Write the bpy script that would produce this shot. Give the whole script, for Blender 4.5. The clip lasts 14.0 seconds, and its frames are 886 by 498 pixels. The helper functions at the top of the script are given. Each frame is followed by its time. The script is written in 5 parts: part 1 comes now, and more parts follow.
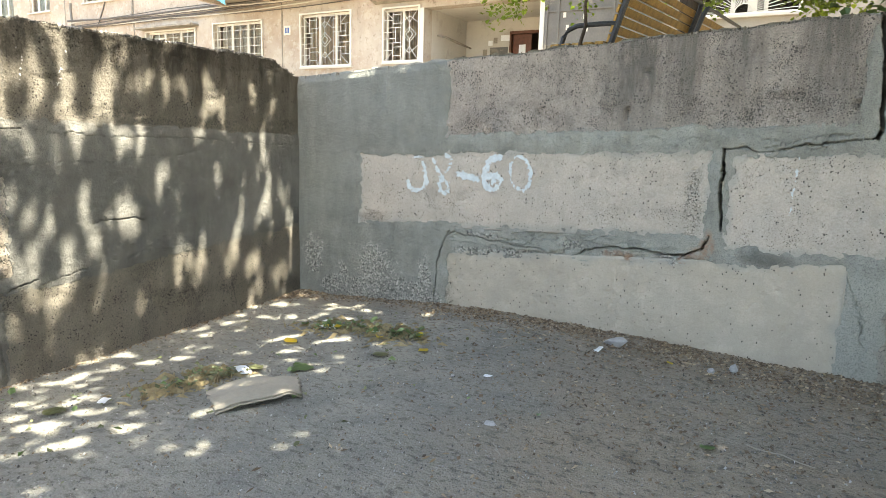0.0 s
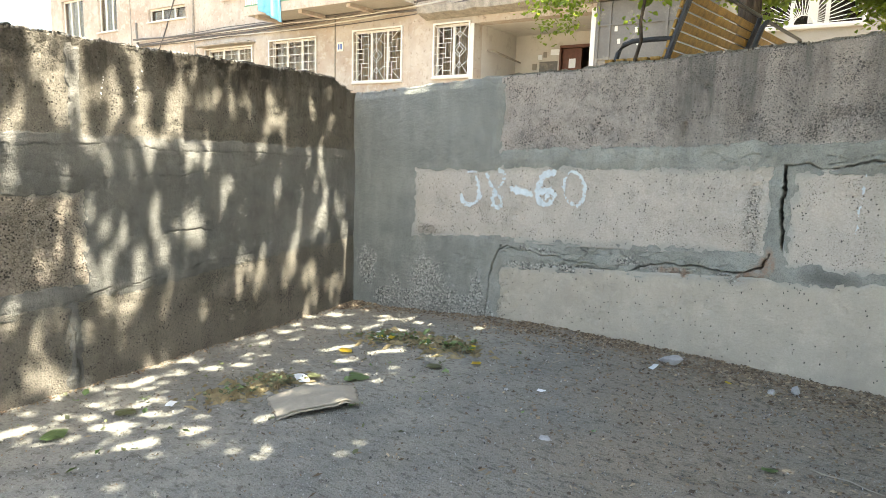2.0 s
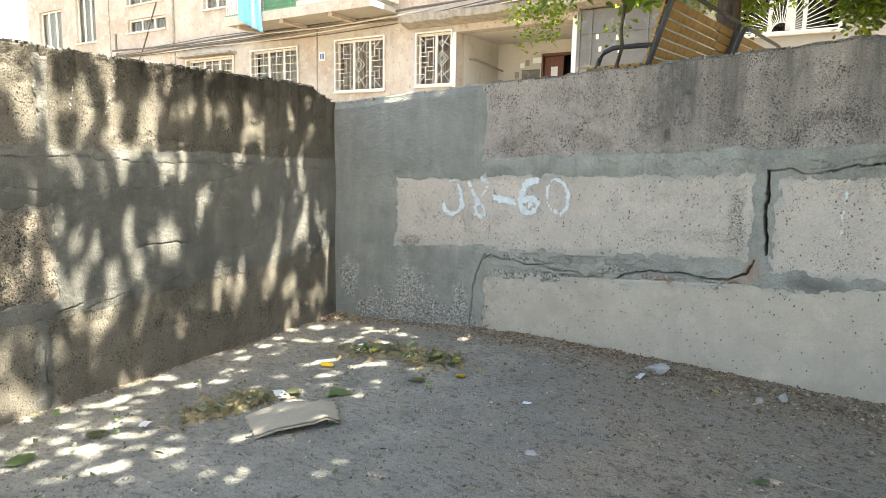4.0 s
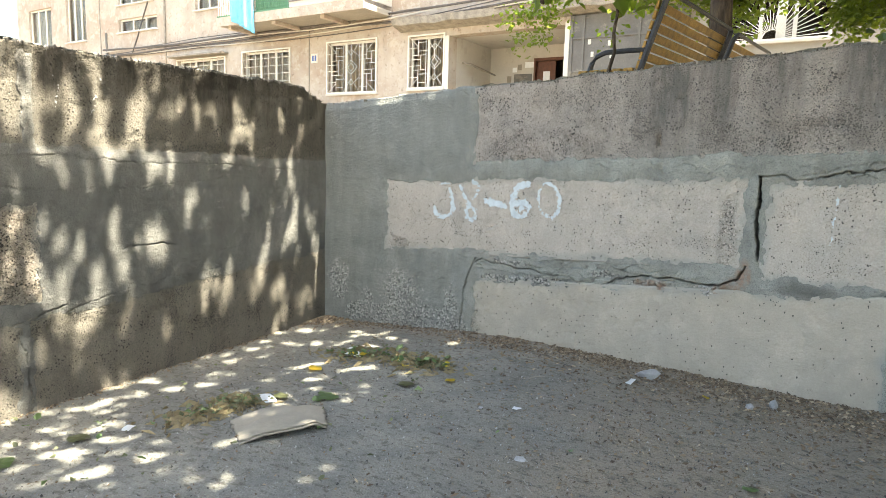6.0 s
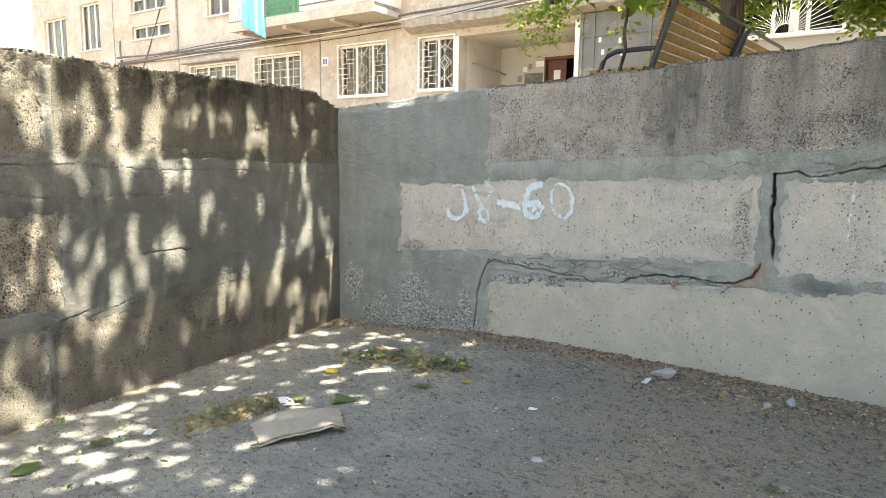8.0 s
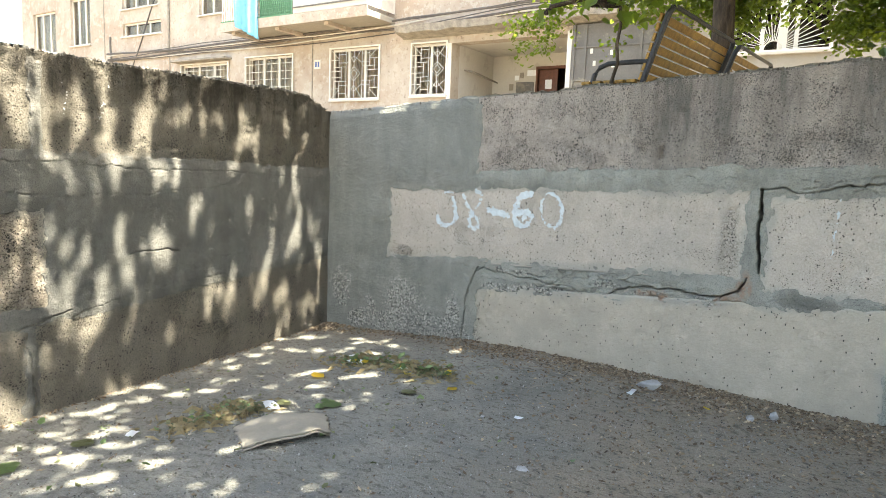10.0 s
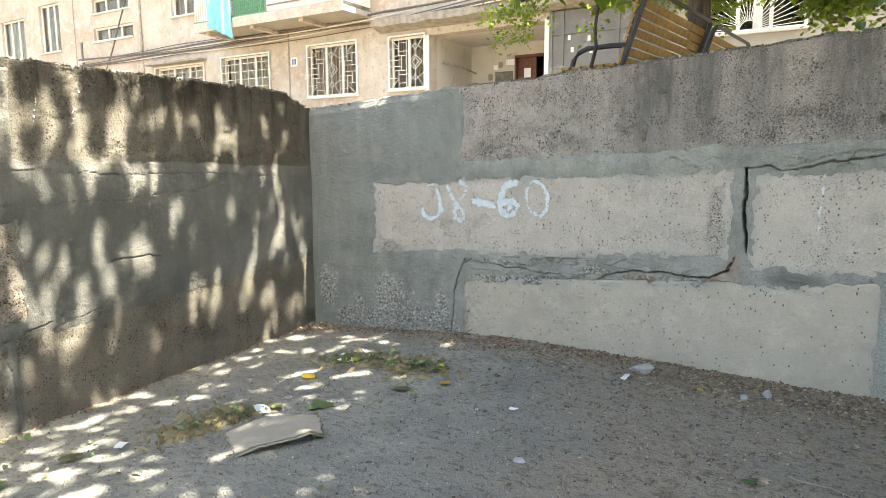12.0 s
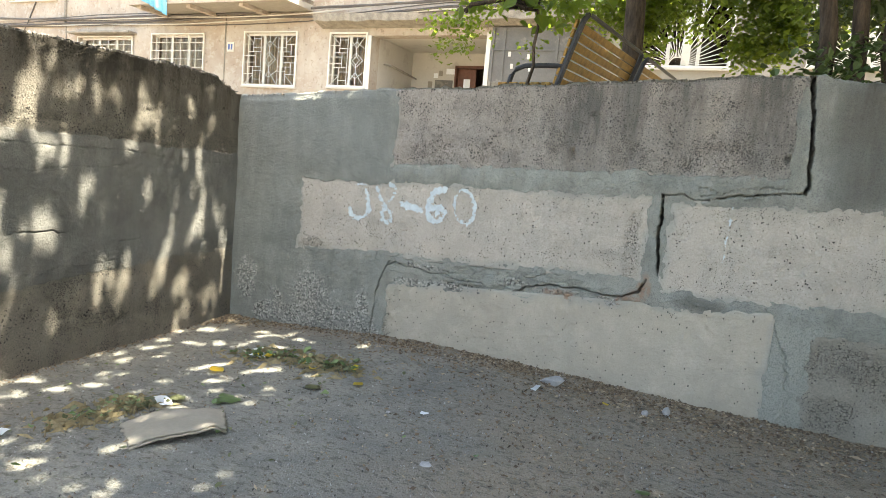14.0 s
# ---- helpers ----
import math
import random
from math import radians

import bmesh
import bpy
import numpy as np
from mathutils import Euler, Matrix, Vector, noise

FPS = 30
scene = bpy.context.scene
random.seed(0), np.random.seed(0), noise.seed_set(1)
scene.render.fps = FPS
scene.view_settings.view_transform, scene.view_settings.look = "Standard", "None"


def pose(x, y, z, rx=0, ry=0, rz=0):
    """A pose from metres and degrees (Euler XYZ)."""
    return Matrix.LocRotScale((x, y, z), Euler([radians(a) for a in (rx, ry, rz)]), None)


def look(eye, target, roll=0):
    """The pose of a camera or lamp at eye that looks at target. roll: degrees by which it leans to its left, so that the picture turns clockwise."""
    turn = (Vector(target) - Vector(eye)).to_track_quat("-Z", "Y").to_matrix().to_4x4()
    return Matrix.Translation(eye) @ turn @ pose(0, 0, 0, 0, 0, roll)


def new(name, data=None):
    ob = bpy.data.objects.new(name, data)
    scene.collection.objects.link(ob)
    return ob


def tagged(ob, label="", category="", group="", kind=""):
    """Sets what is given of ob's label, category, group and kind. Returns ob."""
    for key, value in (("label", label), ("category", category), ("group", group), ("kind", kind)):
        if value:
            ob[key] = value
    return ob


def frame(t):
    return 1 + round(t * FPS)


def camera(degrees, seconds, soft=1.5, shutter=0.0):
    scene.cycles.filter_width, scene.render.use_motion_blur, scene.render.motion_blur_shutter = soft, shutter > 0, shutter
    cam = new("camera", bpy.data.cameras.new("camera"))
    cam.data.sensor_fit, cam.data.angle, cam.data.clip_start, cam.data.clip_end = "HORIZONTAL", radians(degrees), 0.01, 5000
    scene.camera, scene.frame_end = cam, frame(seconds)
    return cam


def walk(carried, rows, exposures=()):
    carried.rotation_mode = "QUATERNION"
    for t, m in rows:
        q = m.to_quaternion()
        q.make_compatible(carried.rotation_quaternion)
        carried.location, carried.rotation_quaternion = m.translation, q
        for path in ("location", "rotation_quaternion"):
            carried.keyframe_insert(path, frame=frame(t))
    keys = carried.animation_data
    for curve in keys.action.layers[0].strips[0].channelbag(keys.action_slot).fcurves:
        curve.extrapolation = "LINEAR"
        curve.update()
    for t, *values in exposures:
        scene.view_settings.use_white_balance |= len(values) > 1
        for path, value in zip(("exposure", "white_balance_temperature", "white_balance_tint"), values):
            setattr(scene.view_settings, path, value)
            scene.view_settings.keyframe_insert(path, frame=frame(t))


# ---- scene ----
cam = camera(70.0, 14.0, soft=0.5)
EXPOSURE = 3.34
PATH = [
    (0, (3.34, -3.612, 1.14), (2.361, -1.904, 0.788), 1.6),
    (0.5, (3.34, -3.616, 1.139), (2.336, -1.919, 0.805), 1.4),
    (1, (3.347, -3.64, 1.15), (2.364, -1.919, 0.882), 2.7),
    (1.5, (3.316, -3.642, 1.16), (2.305, -1.943, 0.859), 2.7),
    (2, (3.319, -3.674, 1.151), (2.215, -2.036, 0.835), 1.7),
    (2.5, (3.282, -3.664, 1.154), (2.189, -2.022, 0.825), 1.9),
    (2.7, (3.293, -3.625, 1.165), (2.213, -1.972, 0.845), 1.7),
    (4.8, (3.307, -3.595, 1.145), (2.249, -1.92, 0.866), 0.5),
    (5, (3.31, -3.565, 1.154), (2.278, -1.88, 0.848), 0.6),
    (5.5, (3.309, -3.594, 1.146), (2.281, -1.899, 0.878), 1.2),
    (6, (3.288, -3.584, 1.147), (2.241, -1.902, 0.87), 1.7),
    (6.5, (3.295, -3.573, 1.151), (2.256, -1.886, 0.878), 1.7),
    (7, (3.304, -3.584, 1.152), (2.272, -1.893, 0.873), 1.3),
    (7.5, (3.299, -3.598, 1.154), (2.269, -1.907, 0.868), 0.9),
    (8, (3.293, -3.602, 1.159), (2.212, -1.942, 0.882), 0.7),
    (8.5, (3.29, -3.602, 1.151), (2.225, -1.927, 0.901), 1.4),
    (10.8, (3.269, -3.631, 1.171), (2.209, -1.956, 0.907), 2.7),
    (11, (3.263, -3.643, 1.147), (2.176, -2.0, 0.802), 2.4),
    (11.5, (3.281, -3.568, 1.178), (2.202, -1.924, 0.812), 0.3),
    (12, (3.264, -3.578, 1.16), (2.253, -1.875, 0.881), -0.2),
    (12.5, (3.3, -3.587, 1.174), (2.373, -1.837, 0.889), 1.3),
    (13, (3.287, -3.564, 1.153), (2.38, -1.795, 0.937), 3.1),
    (13.5, (3.289, -3.575, 1.15), (2.501, -1.745, 0.971), 5.0),
    (14, (3.277, -3.571, 1.148), (2.468, -1.759, 0.896), 5.2),
]
walk(cam, [(t, look(eye, target, roll)) for t, eye, target, roll in PATH], exposures=((0.0, EXPOSURE, 7300, 3), (12.0, EXPOSURE, 7300, 3), (13.2, EXPOSURE - 0.08, 7300, 3), (14.0, EXPOSURE - 0.08, 7300, 3)))

# ---- world and sun ----
SUN_ELEV, SUN_AZ = 64.0, 8.0          # azimuth counted from +x towards +y
world = bpy.data.worlds.new("sky")
scene.world = world
world.use_nodes = True
wn = world.node_tree
wn.nodes.clear()
sky = wn.nodes.new("ShaderNodeTexSky")
sky.sky_type, sky.sun_disc = "NISHITA", False
sky.sun_elevation, sky.sun_rotation = radians(SUN_ELEV), radians(90 - SUN_AZ)
sky.dust_density = 4.0
bg = wn.nodes.new("ShaderNodeBackground")
bg.inputs["Strength"].default_value = 0.10
wo = wn.nodes.new("ShaderNodeOutputWorld")
wn.links.new(sky.outputs[0], bg.inputs["Color"])
wn.links.new(bg.outputs[0], wo.inputs["Surface"])
sun_data = bpy.data.lights.new("sun", "SUN")
sun_data.energy, sun_data.angle, sun_data.color = 5.0, radians(0.53), (1.0, 0.965, 0.905)
sun = new("sun", sun_data)
sx = math.cos(radians(SUN_ELEV))
SUN_DIR = Vector((sx * math.cos(radians(SUN_AZ)), sx * math.sin(radians(SUN_AZ)), math.sin(radians(SUN_ELEV))))
sun.matrix_world = look(SUN_DIR * 40, (0, 0, 0))


# ---- numeric noise ----
def vnoise(x, y, seed=0):
    """Smooth value noise in 0..1 on arrays."""
    xi, yi = np.floor(x).astype(np.int64), np.floor(y).astype(np.int64)
    fx, fy = x - xi, y - yi
    fx, fy = fx * fx * (3 - 2 * fx), fy * fy * (3 - 2 * fy)

    def h(a, b):
        n = (a * 374761393 + b * 668265263 + seed * 982451653) & 0x7FFFFFFF
        n = ((n ^ (n >> 13)) * 1274126177) & 0x7FFFFFFF
        return ((n ^ (n >> 16)) & 0xFFFF) / 65535.0
    return (h(xi, yi) * (1 - fx) + h(xi + 1, yi) * fx) * (1 - fy) + (h(xi, yi + 1) * (1 - fx) + h(xi + 1, yi + 1) * fx) * fy


def fbm(x, y, octaves=3, seed=0):
    """Layered noise about 0, in -1..1."""
    total, amp, norm = 0.0, 1.0, 0.0
    for o in range(octaves):
        total = total + amp * (vnoise(x * 2 ** o, y * 2 ** o, seed + 17 * o) * 2 - 1)
        norm += amp
        amp *= 0.5
    return total / norm


def line_distance(x, y, pts):
    """Distance of arrays to a polyline."""
    best = np.full(np.shape(x), 1e9)
    for (ax, ay), (bx, by) in zip(pts[:-1], pts[1:]):
        dx, dy = bx - ax, by - ay
        k = np.clip(((x - ax) * dx + (y - ay) * dy) / (dx * dx + dy * dy + 1e-12), 0, 1)
        best = np.minimum(best, np.hypot(x - ax - k * dx, y - ay - k * dy))
    return best


def smooth(a, b, v):
    k = np.clip((v - a) / (b - a), 0, 1)
    return k * k * (3 - 2 * k)


# ---- node materials ----
class Mat:
    """A small writer for node materials in object space (metres)."""

    def __init__(self, name, rough=0.8, metal=0.0):
        self.m = bpy.data.materials.new(name)
        self.m.use_nodes = True
        self.t = self.m.node_tree
        self.b = self.t.nodes["Principled BSDF"]
        self.b.inputs["Roughness"].default_value = rough
        self.b.inputs["Metallic"].default_value = metal
        self.b.inputs["Specular IOR Level"].default_value = 0.3
        self.co = self.node("ShaderNodeTexCoord").outputs["Object"]

    def node(self, kind, **props):
        n = self.t.nodes.new(kind)
        for k, v in props.items():
            if k in n.inputs.keys():
                n.inputs[k].default_value = v
        return n

    def scaled(self, s):
        n = self.node("ShaderNodeMapping")
        n.inputs["Scale"].default_value = s
        self.t.links.new(self.co, n.inputs["Vector"])
        return n.outputs[0]

    def noise(self, scale, detail=4.0, rough=0.6, stretch=None):
        n = self.node("ShaderNodeTexNoise", Scale=scale, Detail=detail, Roughness=rough)
        self.t.links.new(self.scaled(stretch) if stretch else self.co, n.inputs["Vector"])
        return n.outputs["Fac"]

    def voronoi(self, scale, stretch=None):
        n = self.node("ShaderNodeTexVoronoi", Scale=scale)
        self.t.links.new(self.scaled(stretch) if stretch else self.co, n.inputs["Vector"])
        return n

    def ramp(self, fac, stops):
        n = self.node("ShaderNodeValToRGB")
        e = n.color_ramp.elements
        while len(e) < len(stops):
            e.new(0.5)
        for k, (p, c) in zip(e, stops):
            k.position = p
            k.color = (*c, 1) if isinstance(c, tuple) else (c, c, c, 1)
        self.t.links.new(fac, n.inputs[0])
        return n.outputs["Color"]

    def mix(self, fac, a, b, mode="MIX"):
        n = self.node("ShaderNodeMix")
        n.data_type, n.blend_type = "RGBA", mode
        for sock, v in ((n.inputs[0], fac), (n.inputs[6], a), (n.inputs[7], b)):
            if isinstance(v, (int, float)):
                sock.default_value = v if sock.type == "VALUE" else (v, v, v, 1)
            elif isinstance(v, tuple):
                sock.default_value = (*v, 1)
            else:
                self.t.links.new(v, sock)
        return n.outputs[2]

    def attr(self, name):
        n = self.node("ShaderNodeAttribute")
        n.attribute_name = name
        return n.outputs["Fac"]

    def math(self, op, a, b=0.0):
        n = self.node("ShaderNodeMath")
        n.operation = op
        for s, v in zip(n.inputs, (a, b)):
            if isinstance(v, (int, float)):
                s.default_value = v
            else:
                self.t.links.new(v, s)
        return n.outputs[0]

    def random(self):
        return self.node("ShaderNodeObjectInfo").outputs["Random"]

    def island(self):
        return self.node("ShaderNodeNewGeometry").outputs["Random Per Island"]

    def color(self, c):
        s = self.b.inputs["Base Color"]
        if isinstance(c, tuple):
            s.default_value = (*c, 1)
        else:
            self.t.links.new(c, s)
        return self

    def rough(self, r):
        self.t.links.new(r, self.b.inputs["Roughness"])
        return self

    def bump(self, *layers):
        """Layers of (height, distance in metres)."""
        last = None
        for h, d in layers:
            n = self.node("ShaderNodeBump", Strength=1.0, Distance=d)
            self.t.links.new(h, n.inputs["Height"])
            if last:
                self.t.links.new(last, n.inputs["Normal"])
            last = n.outputs[0]
        self.t.links.new(last, self.b.inputs["Normal"])
        return self


def pores(m, scale, cover, jitter, size):
    """A sheet of air holes: 1 in the hole, 0 on the skin."""
    v = m.voronoi(scale)
    d = m.math("SUBTRACT", v.outputs["Distance"], m.math("MULTIPLY", m.ramp(cover, [(0.46, 0.0), (0.78, 1.0)]), size))
    d = m.math("ADD", d, m.math("MULTIPLY", m.math("SUBTRACT", m.noise(jitter, 2, 0.6), 0.5), 0.25))
    return m.ramp(d, [(0.0, 1.0), (0.05, 0.0)])


def concrete_block(name, base, dark, stain, wash, bare, grainy=1.0, cement=(0.31, 0.31, 0.285), even=0.0):
    """Cast concrete: grey skin, air holes of three sizes, crumbled gravelly spots, runs of soot below the top edge."""
    m = Mat(name, 0.92)
    rough = m.attr("rough_patch")
    col = m.mix(m.ramp(m.noise(1.7, 5, 0.65), [(0.35, 0.0), (0.68, 1.0)]), base, tuple(0.82 * c for c in base))
    col = m.mix(m.ramp(m.noise(7.5, 5, 0.7), [(0.48, 0.0), (0.70, 0.6)]), col, tuple(1.18 * c for c in base))
    fine = m.noise(110, 3, 0.75)
    col = m.mix(m.ramp(fine, [(0.30, 0.7 * grainy), (0.58, 0.0)]), col, tuple(0.6 * c for c in base))
    col = m.mix(m.ramp(fine, [(0.58, 0.0), (0.75, 0.45 * grainy)]), col, tuple(1.25 * c for c in base))
    pebble = m.voronoi(105)
    gaps = m.ramp(pebble.outputs["Distance"], [(0.52, 0.0), (0.72, 1.0)])
    rough = m.math("MULTIPLY", rough, m.ramp(m.noise(48, 4, 0.7), [(0.40, 0.15), (0.58, 1.0)]))
    gravel = m.mix(gaps, m.mix(pebble.outputs["Color"], tuple(0.72 * c for c in base), tuple(1.3 * c for c in base)), tuple(0.33 * c for c in base))
    col = m.mix(m.math("MULTIPLY", rough, 0.85), col, gravel)
    lift = m.math("MULTIPLY", rough, 0.03)
    big = pores(m, 62, m.math("ADD", m.noise(9, 3, 0.6), m.math("ADD", lift, bare)), 130, 0.42)
    mid = pores(m, 115, m.math("ADD", m.noise(5, 3, 0.6), m.math("ADD", lift, bare)), 240, 0.5)
    tiny = pores(m, 230, m.math("ADD", m.noise(7, 3, 0.6), m.math("ADD", lift, bare)), 400, 0.55)
    col = m.mix(m.math("MULTIPLY", tiny, 0.6), col, tuple(0.5 * c for c in base))
    col = m.mix(m.math("MULTIPLY", mid, 0.8), col, dark)
    col = m.mix(m.math("MULTIPLY", big, 0.9), col, dark)
    dots = m.voronoi(41, (1.0, 1.0, 0.7))
    dot_on = m.math("GREATER_THAN", m.node("ShaderNodeSeparateColor").outputs[0], 0.35)
    sep = dot_on.node.inputs[0].links[0].from_node
    m.t.links.new(dots.outputs["Color"], sep.inputs[0])
    dot_edge = m.math("ADD", dots.outputs["Distance"], m.math("MULTIPLY", m.math("SUBTRACT", m.noise(120, 3, 0.7), 0.4), 0.3))
    dot = m.math("MULTIPLY", m.ramp(dot_edge, [(0.13, 1.0), (0.19, 0.0)]), dot_on)
    col = m.mix(m.math("MULTIPLY", dot, 0.9), col, dark)
    wide = m.ramp(m.noise(3.4, 5, 0.65, (1.0, 1.0, 0.10)), [(0.36, 0.1), (0.60, 1.0)])
    thin = m.ramp(m.noise(9.0, 5, 0.7, (1.0, 1.0, 0.22)), [(0.34, 0.35), (0.58, 1.0)])
    streaks = m.math("ADD", m.math("MULTIPLY", m.math("MULTIPLY", wide, thin), 1.0 - even), even)
    fac = m.math("MULTIPLY", streaks, m.math("ADD", m.attr("stain"), wash))
    col = m.mix(m.math("MULTIPLY", m.attr("smear"), 0.45), col, cement)
    col = m.mix(fac, col, stain)
    m.color(col)
    holes = m.math("MAXIMUM", m.math("MAXIMUM", m.math("MAXIMUM", big, dot), mid), m.math("MULTIPLY", tiny, 0.5))
    m.bump((m.noise(16, 5, 0.65), 0.012), (fine, 0.010 * grainy), (m.mix(rough, 0.5, m.math("SUBTRACT", 1.0, gaps)), 0.008), (m.math("SUBTRACT", 1.0, holes), 0.02))
    return m.m


def cement_plaster(name, light, dark, gravel_col):
    """Trowelled cement render: cloudy bloom, damp patches, pinholes, crumbled spots where gravel shows."""
    m = Mat(name, 0.88)
    rough = m.attr("rough_patch")
    cloud = m.noise(3.0, 6, 0.65)
    sweep = m.noise(9, 5, 0.7, (1.0, 1.0, 0.45))
    tone = m.math("ADD", m.math("MULTIPLY", cloud, 0.55), m.math("MULTIPLY", sweep, 0.45))
    sel = m.ramp(tone, [(0.38, 0.0), (0.62, 1.0)])
    col = m.mix(sel, tuple(0.70 * c for c in light), tuple(1.2 * c for c in light))
    col = m.mix(m.attr("patch"), col, m.mix(sel, tuple(0.76 * c for c in dark), tuple(1.12 * c for c in dark)))
    col = m.mix(m.ramp(m.noise(1.3, 5, 0.7), [(0.55, 0.0), (0.75, 0.45)]), col, tuple(1.35 * c for c in light))
    col = m.mix(m.math("MULTIPLY", m.attr("plate"), 0.6), col, tuple(1.22 * c for c in light))
    speck = m.noise(170, 3, 0.7)
    col = m.mix(m.ramp(speck, [(0.30, 0.8), (0.52, 0.0)]), col, tuple(0.5 * c for c in dark))
    col = m.mix(m.ramp(speck, [(0.60, 0.0), (0.76, 0.4)]), col, tuple(1.4 * c for c in light))
    pin = pores(m, 70, m.math("ADD", m.noise(6, 3, 0.6), m.math("SUBTRACT", m.math("MULTIPLY", rough, 0.16), 0.12)), 200, 0.45)
    stones = m.voronoi(78)
    gap = m.ramp(stones.outputs["Distance"], [(0.52, 0.0), (0.72, 1.0)])
    rough = m.math("MULTIPLY", rough, m.ramp(m.noise(36, 4, 0.7), [(0.40, 0.1), (0.56, 1.0)]))
    gcol = m.mix(stones.outputs["Color"], tuple(0.7 * c for c in gravel_col), tuple(1.35 * c for c in gravel_col))
    gcol = m.mix(gap, gcol, tuple(0.25 * c for c in gravel_col))
    col = m.mix(m.math("MULTIPLY", rough, 0.92), col, gcol)
    col = m.mix(m.math("MULTIPLY", m.attr("rust"), m.ramp(m.noise(40, 3, 0.7), [(0.35, 0.2), (0.6, 0.9)])), col, (0.33, 0.215, 0.15))
    col = m.mix(m.math("MULTIPLY", m.attr("smudge"), 0.6), col, (0.10, 0.094, 0.082))
    col = m.mix(m.math("MULTIPLY", pin, 0.85), col, tuple(0.3 * c for c in dark))
    soot = m.math("MULTIPLY", m.attr("stain"), m.ramp(m.noise(4.0, 5, 0.65, (1.0, 1.0, 0.10)), [(0.36, 0.0), (0.60, 1.0)]))
    col = m.mix(soot, col, (0.065, 0.056, 0.046))
    m.color(col)
    m.bump((m.noise(9, 5, 0.65), 0.024), (m.noise(45, 4, 0.7), 0.006), (speck, 0.005), (m.mix(rough, 0.5, stones.outputs["Distance"]), 0.012), (m.math("SUBTRACT", 1.0, pin), 0.006))
    return m.m


BLOCK = concrete_block("pink_grey_concrete", (0.56, 0.482, 0.415), (0.045, 0.04, 0.035), (0.165, 0.15, 0.132), 0.04, 0.062, 1.6, even=0.1)
BLOCK_MID = concrete_block("pink_concrete", (0.555, 0.487, 0.412), (0.045, 0.04, 0.035), (0.20, 0.184, 0.164), 0.12, -0.02, 0.7)
BLOCK_LOW = concrete_block("pale_grey_concrete", (0.49, 0.428, 0.345), (0.06, 0.054, 0.047), (0.27, 0.25, 0.22), 0.12, -0.12, 0.35)
BLOCK_END = concrete_block("worn_grey_concrete", (0.37, 0.33, 0.275), (0.06, 0.054, 0.047), (0.22, 0.2, 0.17), 0.2, -0.02, 1.0)
BLOCK_PEBBLE = concrete_block("pebbly_concrete", (0.34, 0.29, 0.235), (0.04, 0.035, 0.03), (0.1, 0.085, 0.065), 0.1, 0.05, 1.5)
# West wall blocks: base darkened for the wall's shade, soot stains over it.
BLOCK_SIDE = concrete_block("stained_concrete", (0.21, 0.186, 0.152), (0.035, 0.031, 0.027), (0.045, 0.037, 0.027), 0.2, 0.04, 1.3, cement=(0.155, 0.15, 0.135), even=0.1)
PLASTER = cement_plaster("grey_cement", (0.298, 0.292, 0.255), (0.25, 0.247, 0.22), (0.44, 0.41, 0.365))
# West wall render: part of the wall's shade is in this darker base.
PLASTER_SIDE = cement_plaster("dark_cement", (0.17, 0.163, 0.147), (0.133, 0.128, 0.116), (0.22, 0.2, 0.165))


def ground_material():
    m = Mat("dusty_asphalt", 0.93)
    big = m.noise(0.9, 5, 0.6)
    mid = m.noise(6, 5, 0.65)
    col = m.mix(m.ramp(big, [(0.38, 0.0), (0.62, 1.0)]), (0.185, 0.181, 0.158), (0.262, 0.25, 0.213))
    col = m.mix(m.ramp(mid, [(0.42, 0.0), (0.66, 0.55)]), col, (0.125, 0.125, 0.123))
    spots = m.noise(19, 4, 0.65, (1.0, 1.8, 1.0))
    col = m.mix(m.ramp(m.noise(75, 3, 0.7), [(0.36, 0.35), (0.5, 0.0)]), col, (0.10, 0.097, 0.093))
    col = m.mix(m.attr("soil"), col, m.mix(m.ramp(mid, [(0.3, 0.0), (0.7, 1.0)]), (0.205, 0.164, 0.118), (0.32, 0.262, 0.194)))
    col = m.mix(m.ramp(spots, [(0.54, 0.0), (0.64, 0.75)]), col, (0.095, 0.082, 0.066))
    col = m.mix(m.ramp(m.noise(42, 4, 0.75, (1.0, 1.6, 1.0)), [(0.52, 0.0), (0.66, 0.6)]), col, (0.10, 0.09, 0.078))
    grit = m.voronoi(120)
    col = m.mix(m.ramp(m.noise(140, 2, 0.6), [(0.62, 0.0), (0.72, 0.7)]), col, (0.36, 0.35, 0.33))
    # paler unseen ground, added as a reflector for the shaded walls
    col = m.mix(m.attr("dust"), col, m.mix(mid, (0.36, 0.31, 0.25), (0.48, 0.42, 0.35)))
    m.color(col)
    m.bump((mid, 0.012), (m.noise(60, 4, 0.75), 0.008), (grit.outputs["Distance"], 0.004))
    return m.m


def plain(name, colour, rough=0.7, metal=0.0, vary=0.15, scale=18.0, relief=0.002, wear=None):
    """A plain surface with grain at two scales."""
    m = Mat(name, rough, metal)
    n1, n2 = m.noise(scale, 4, 0.6), m.noise(scale * 7, 3, 0.6)
    f = m.ramp(m.math("ADD", m.math("MULTIPLY", n1, 0.6), m.math("MULTIPLY", n2, 0.4)), [(0.35, 0.0), (0.65, 1.0)])
    col = m.mix(f, tuple(c * (1 - vary) for c in colour), tuple(min(1, c * (1 + vary)) for c in colour))
    if wear:
        col = m.mix(m.ramp(m.noise(scale * 0.7, 6, 0.7), [(0.58, 0.0), (0.64, 1.0)]), col, wear)
    m.color(col)
    m.bump((n1, relief), (n2, relief * 0.4))
    return m.m


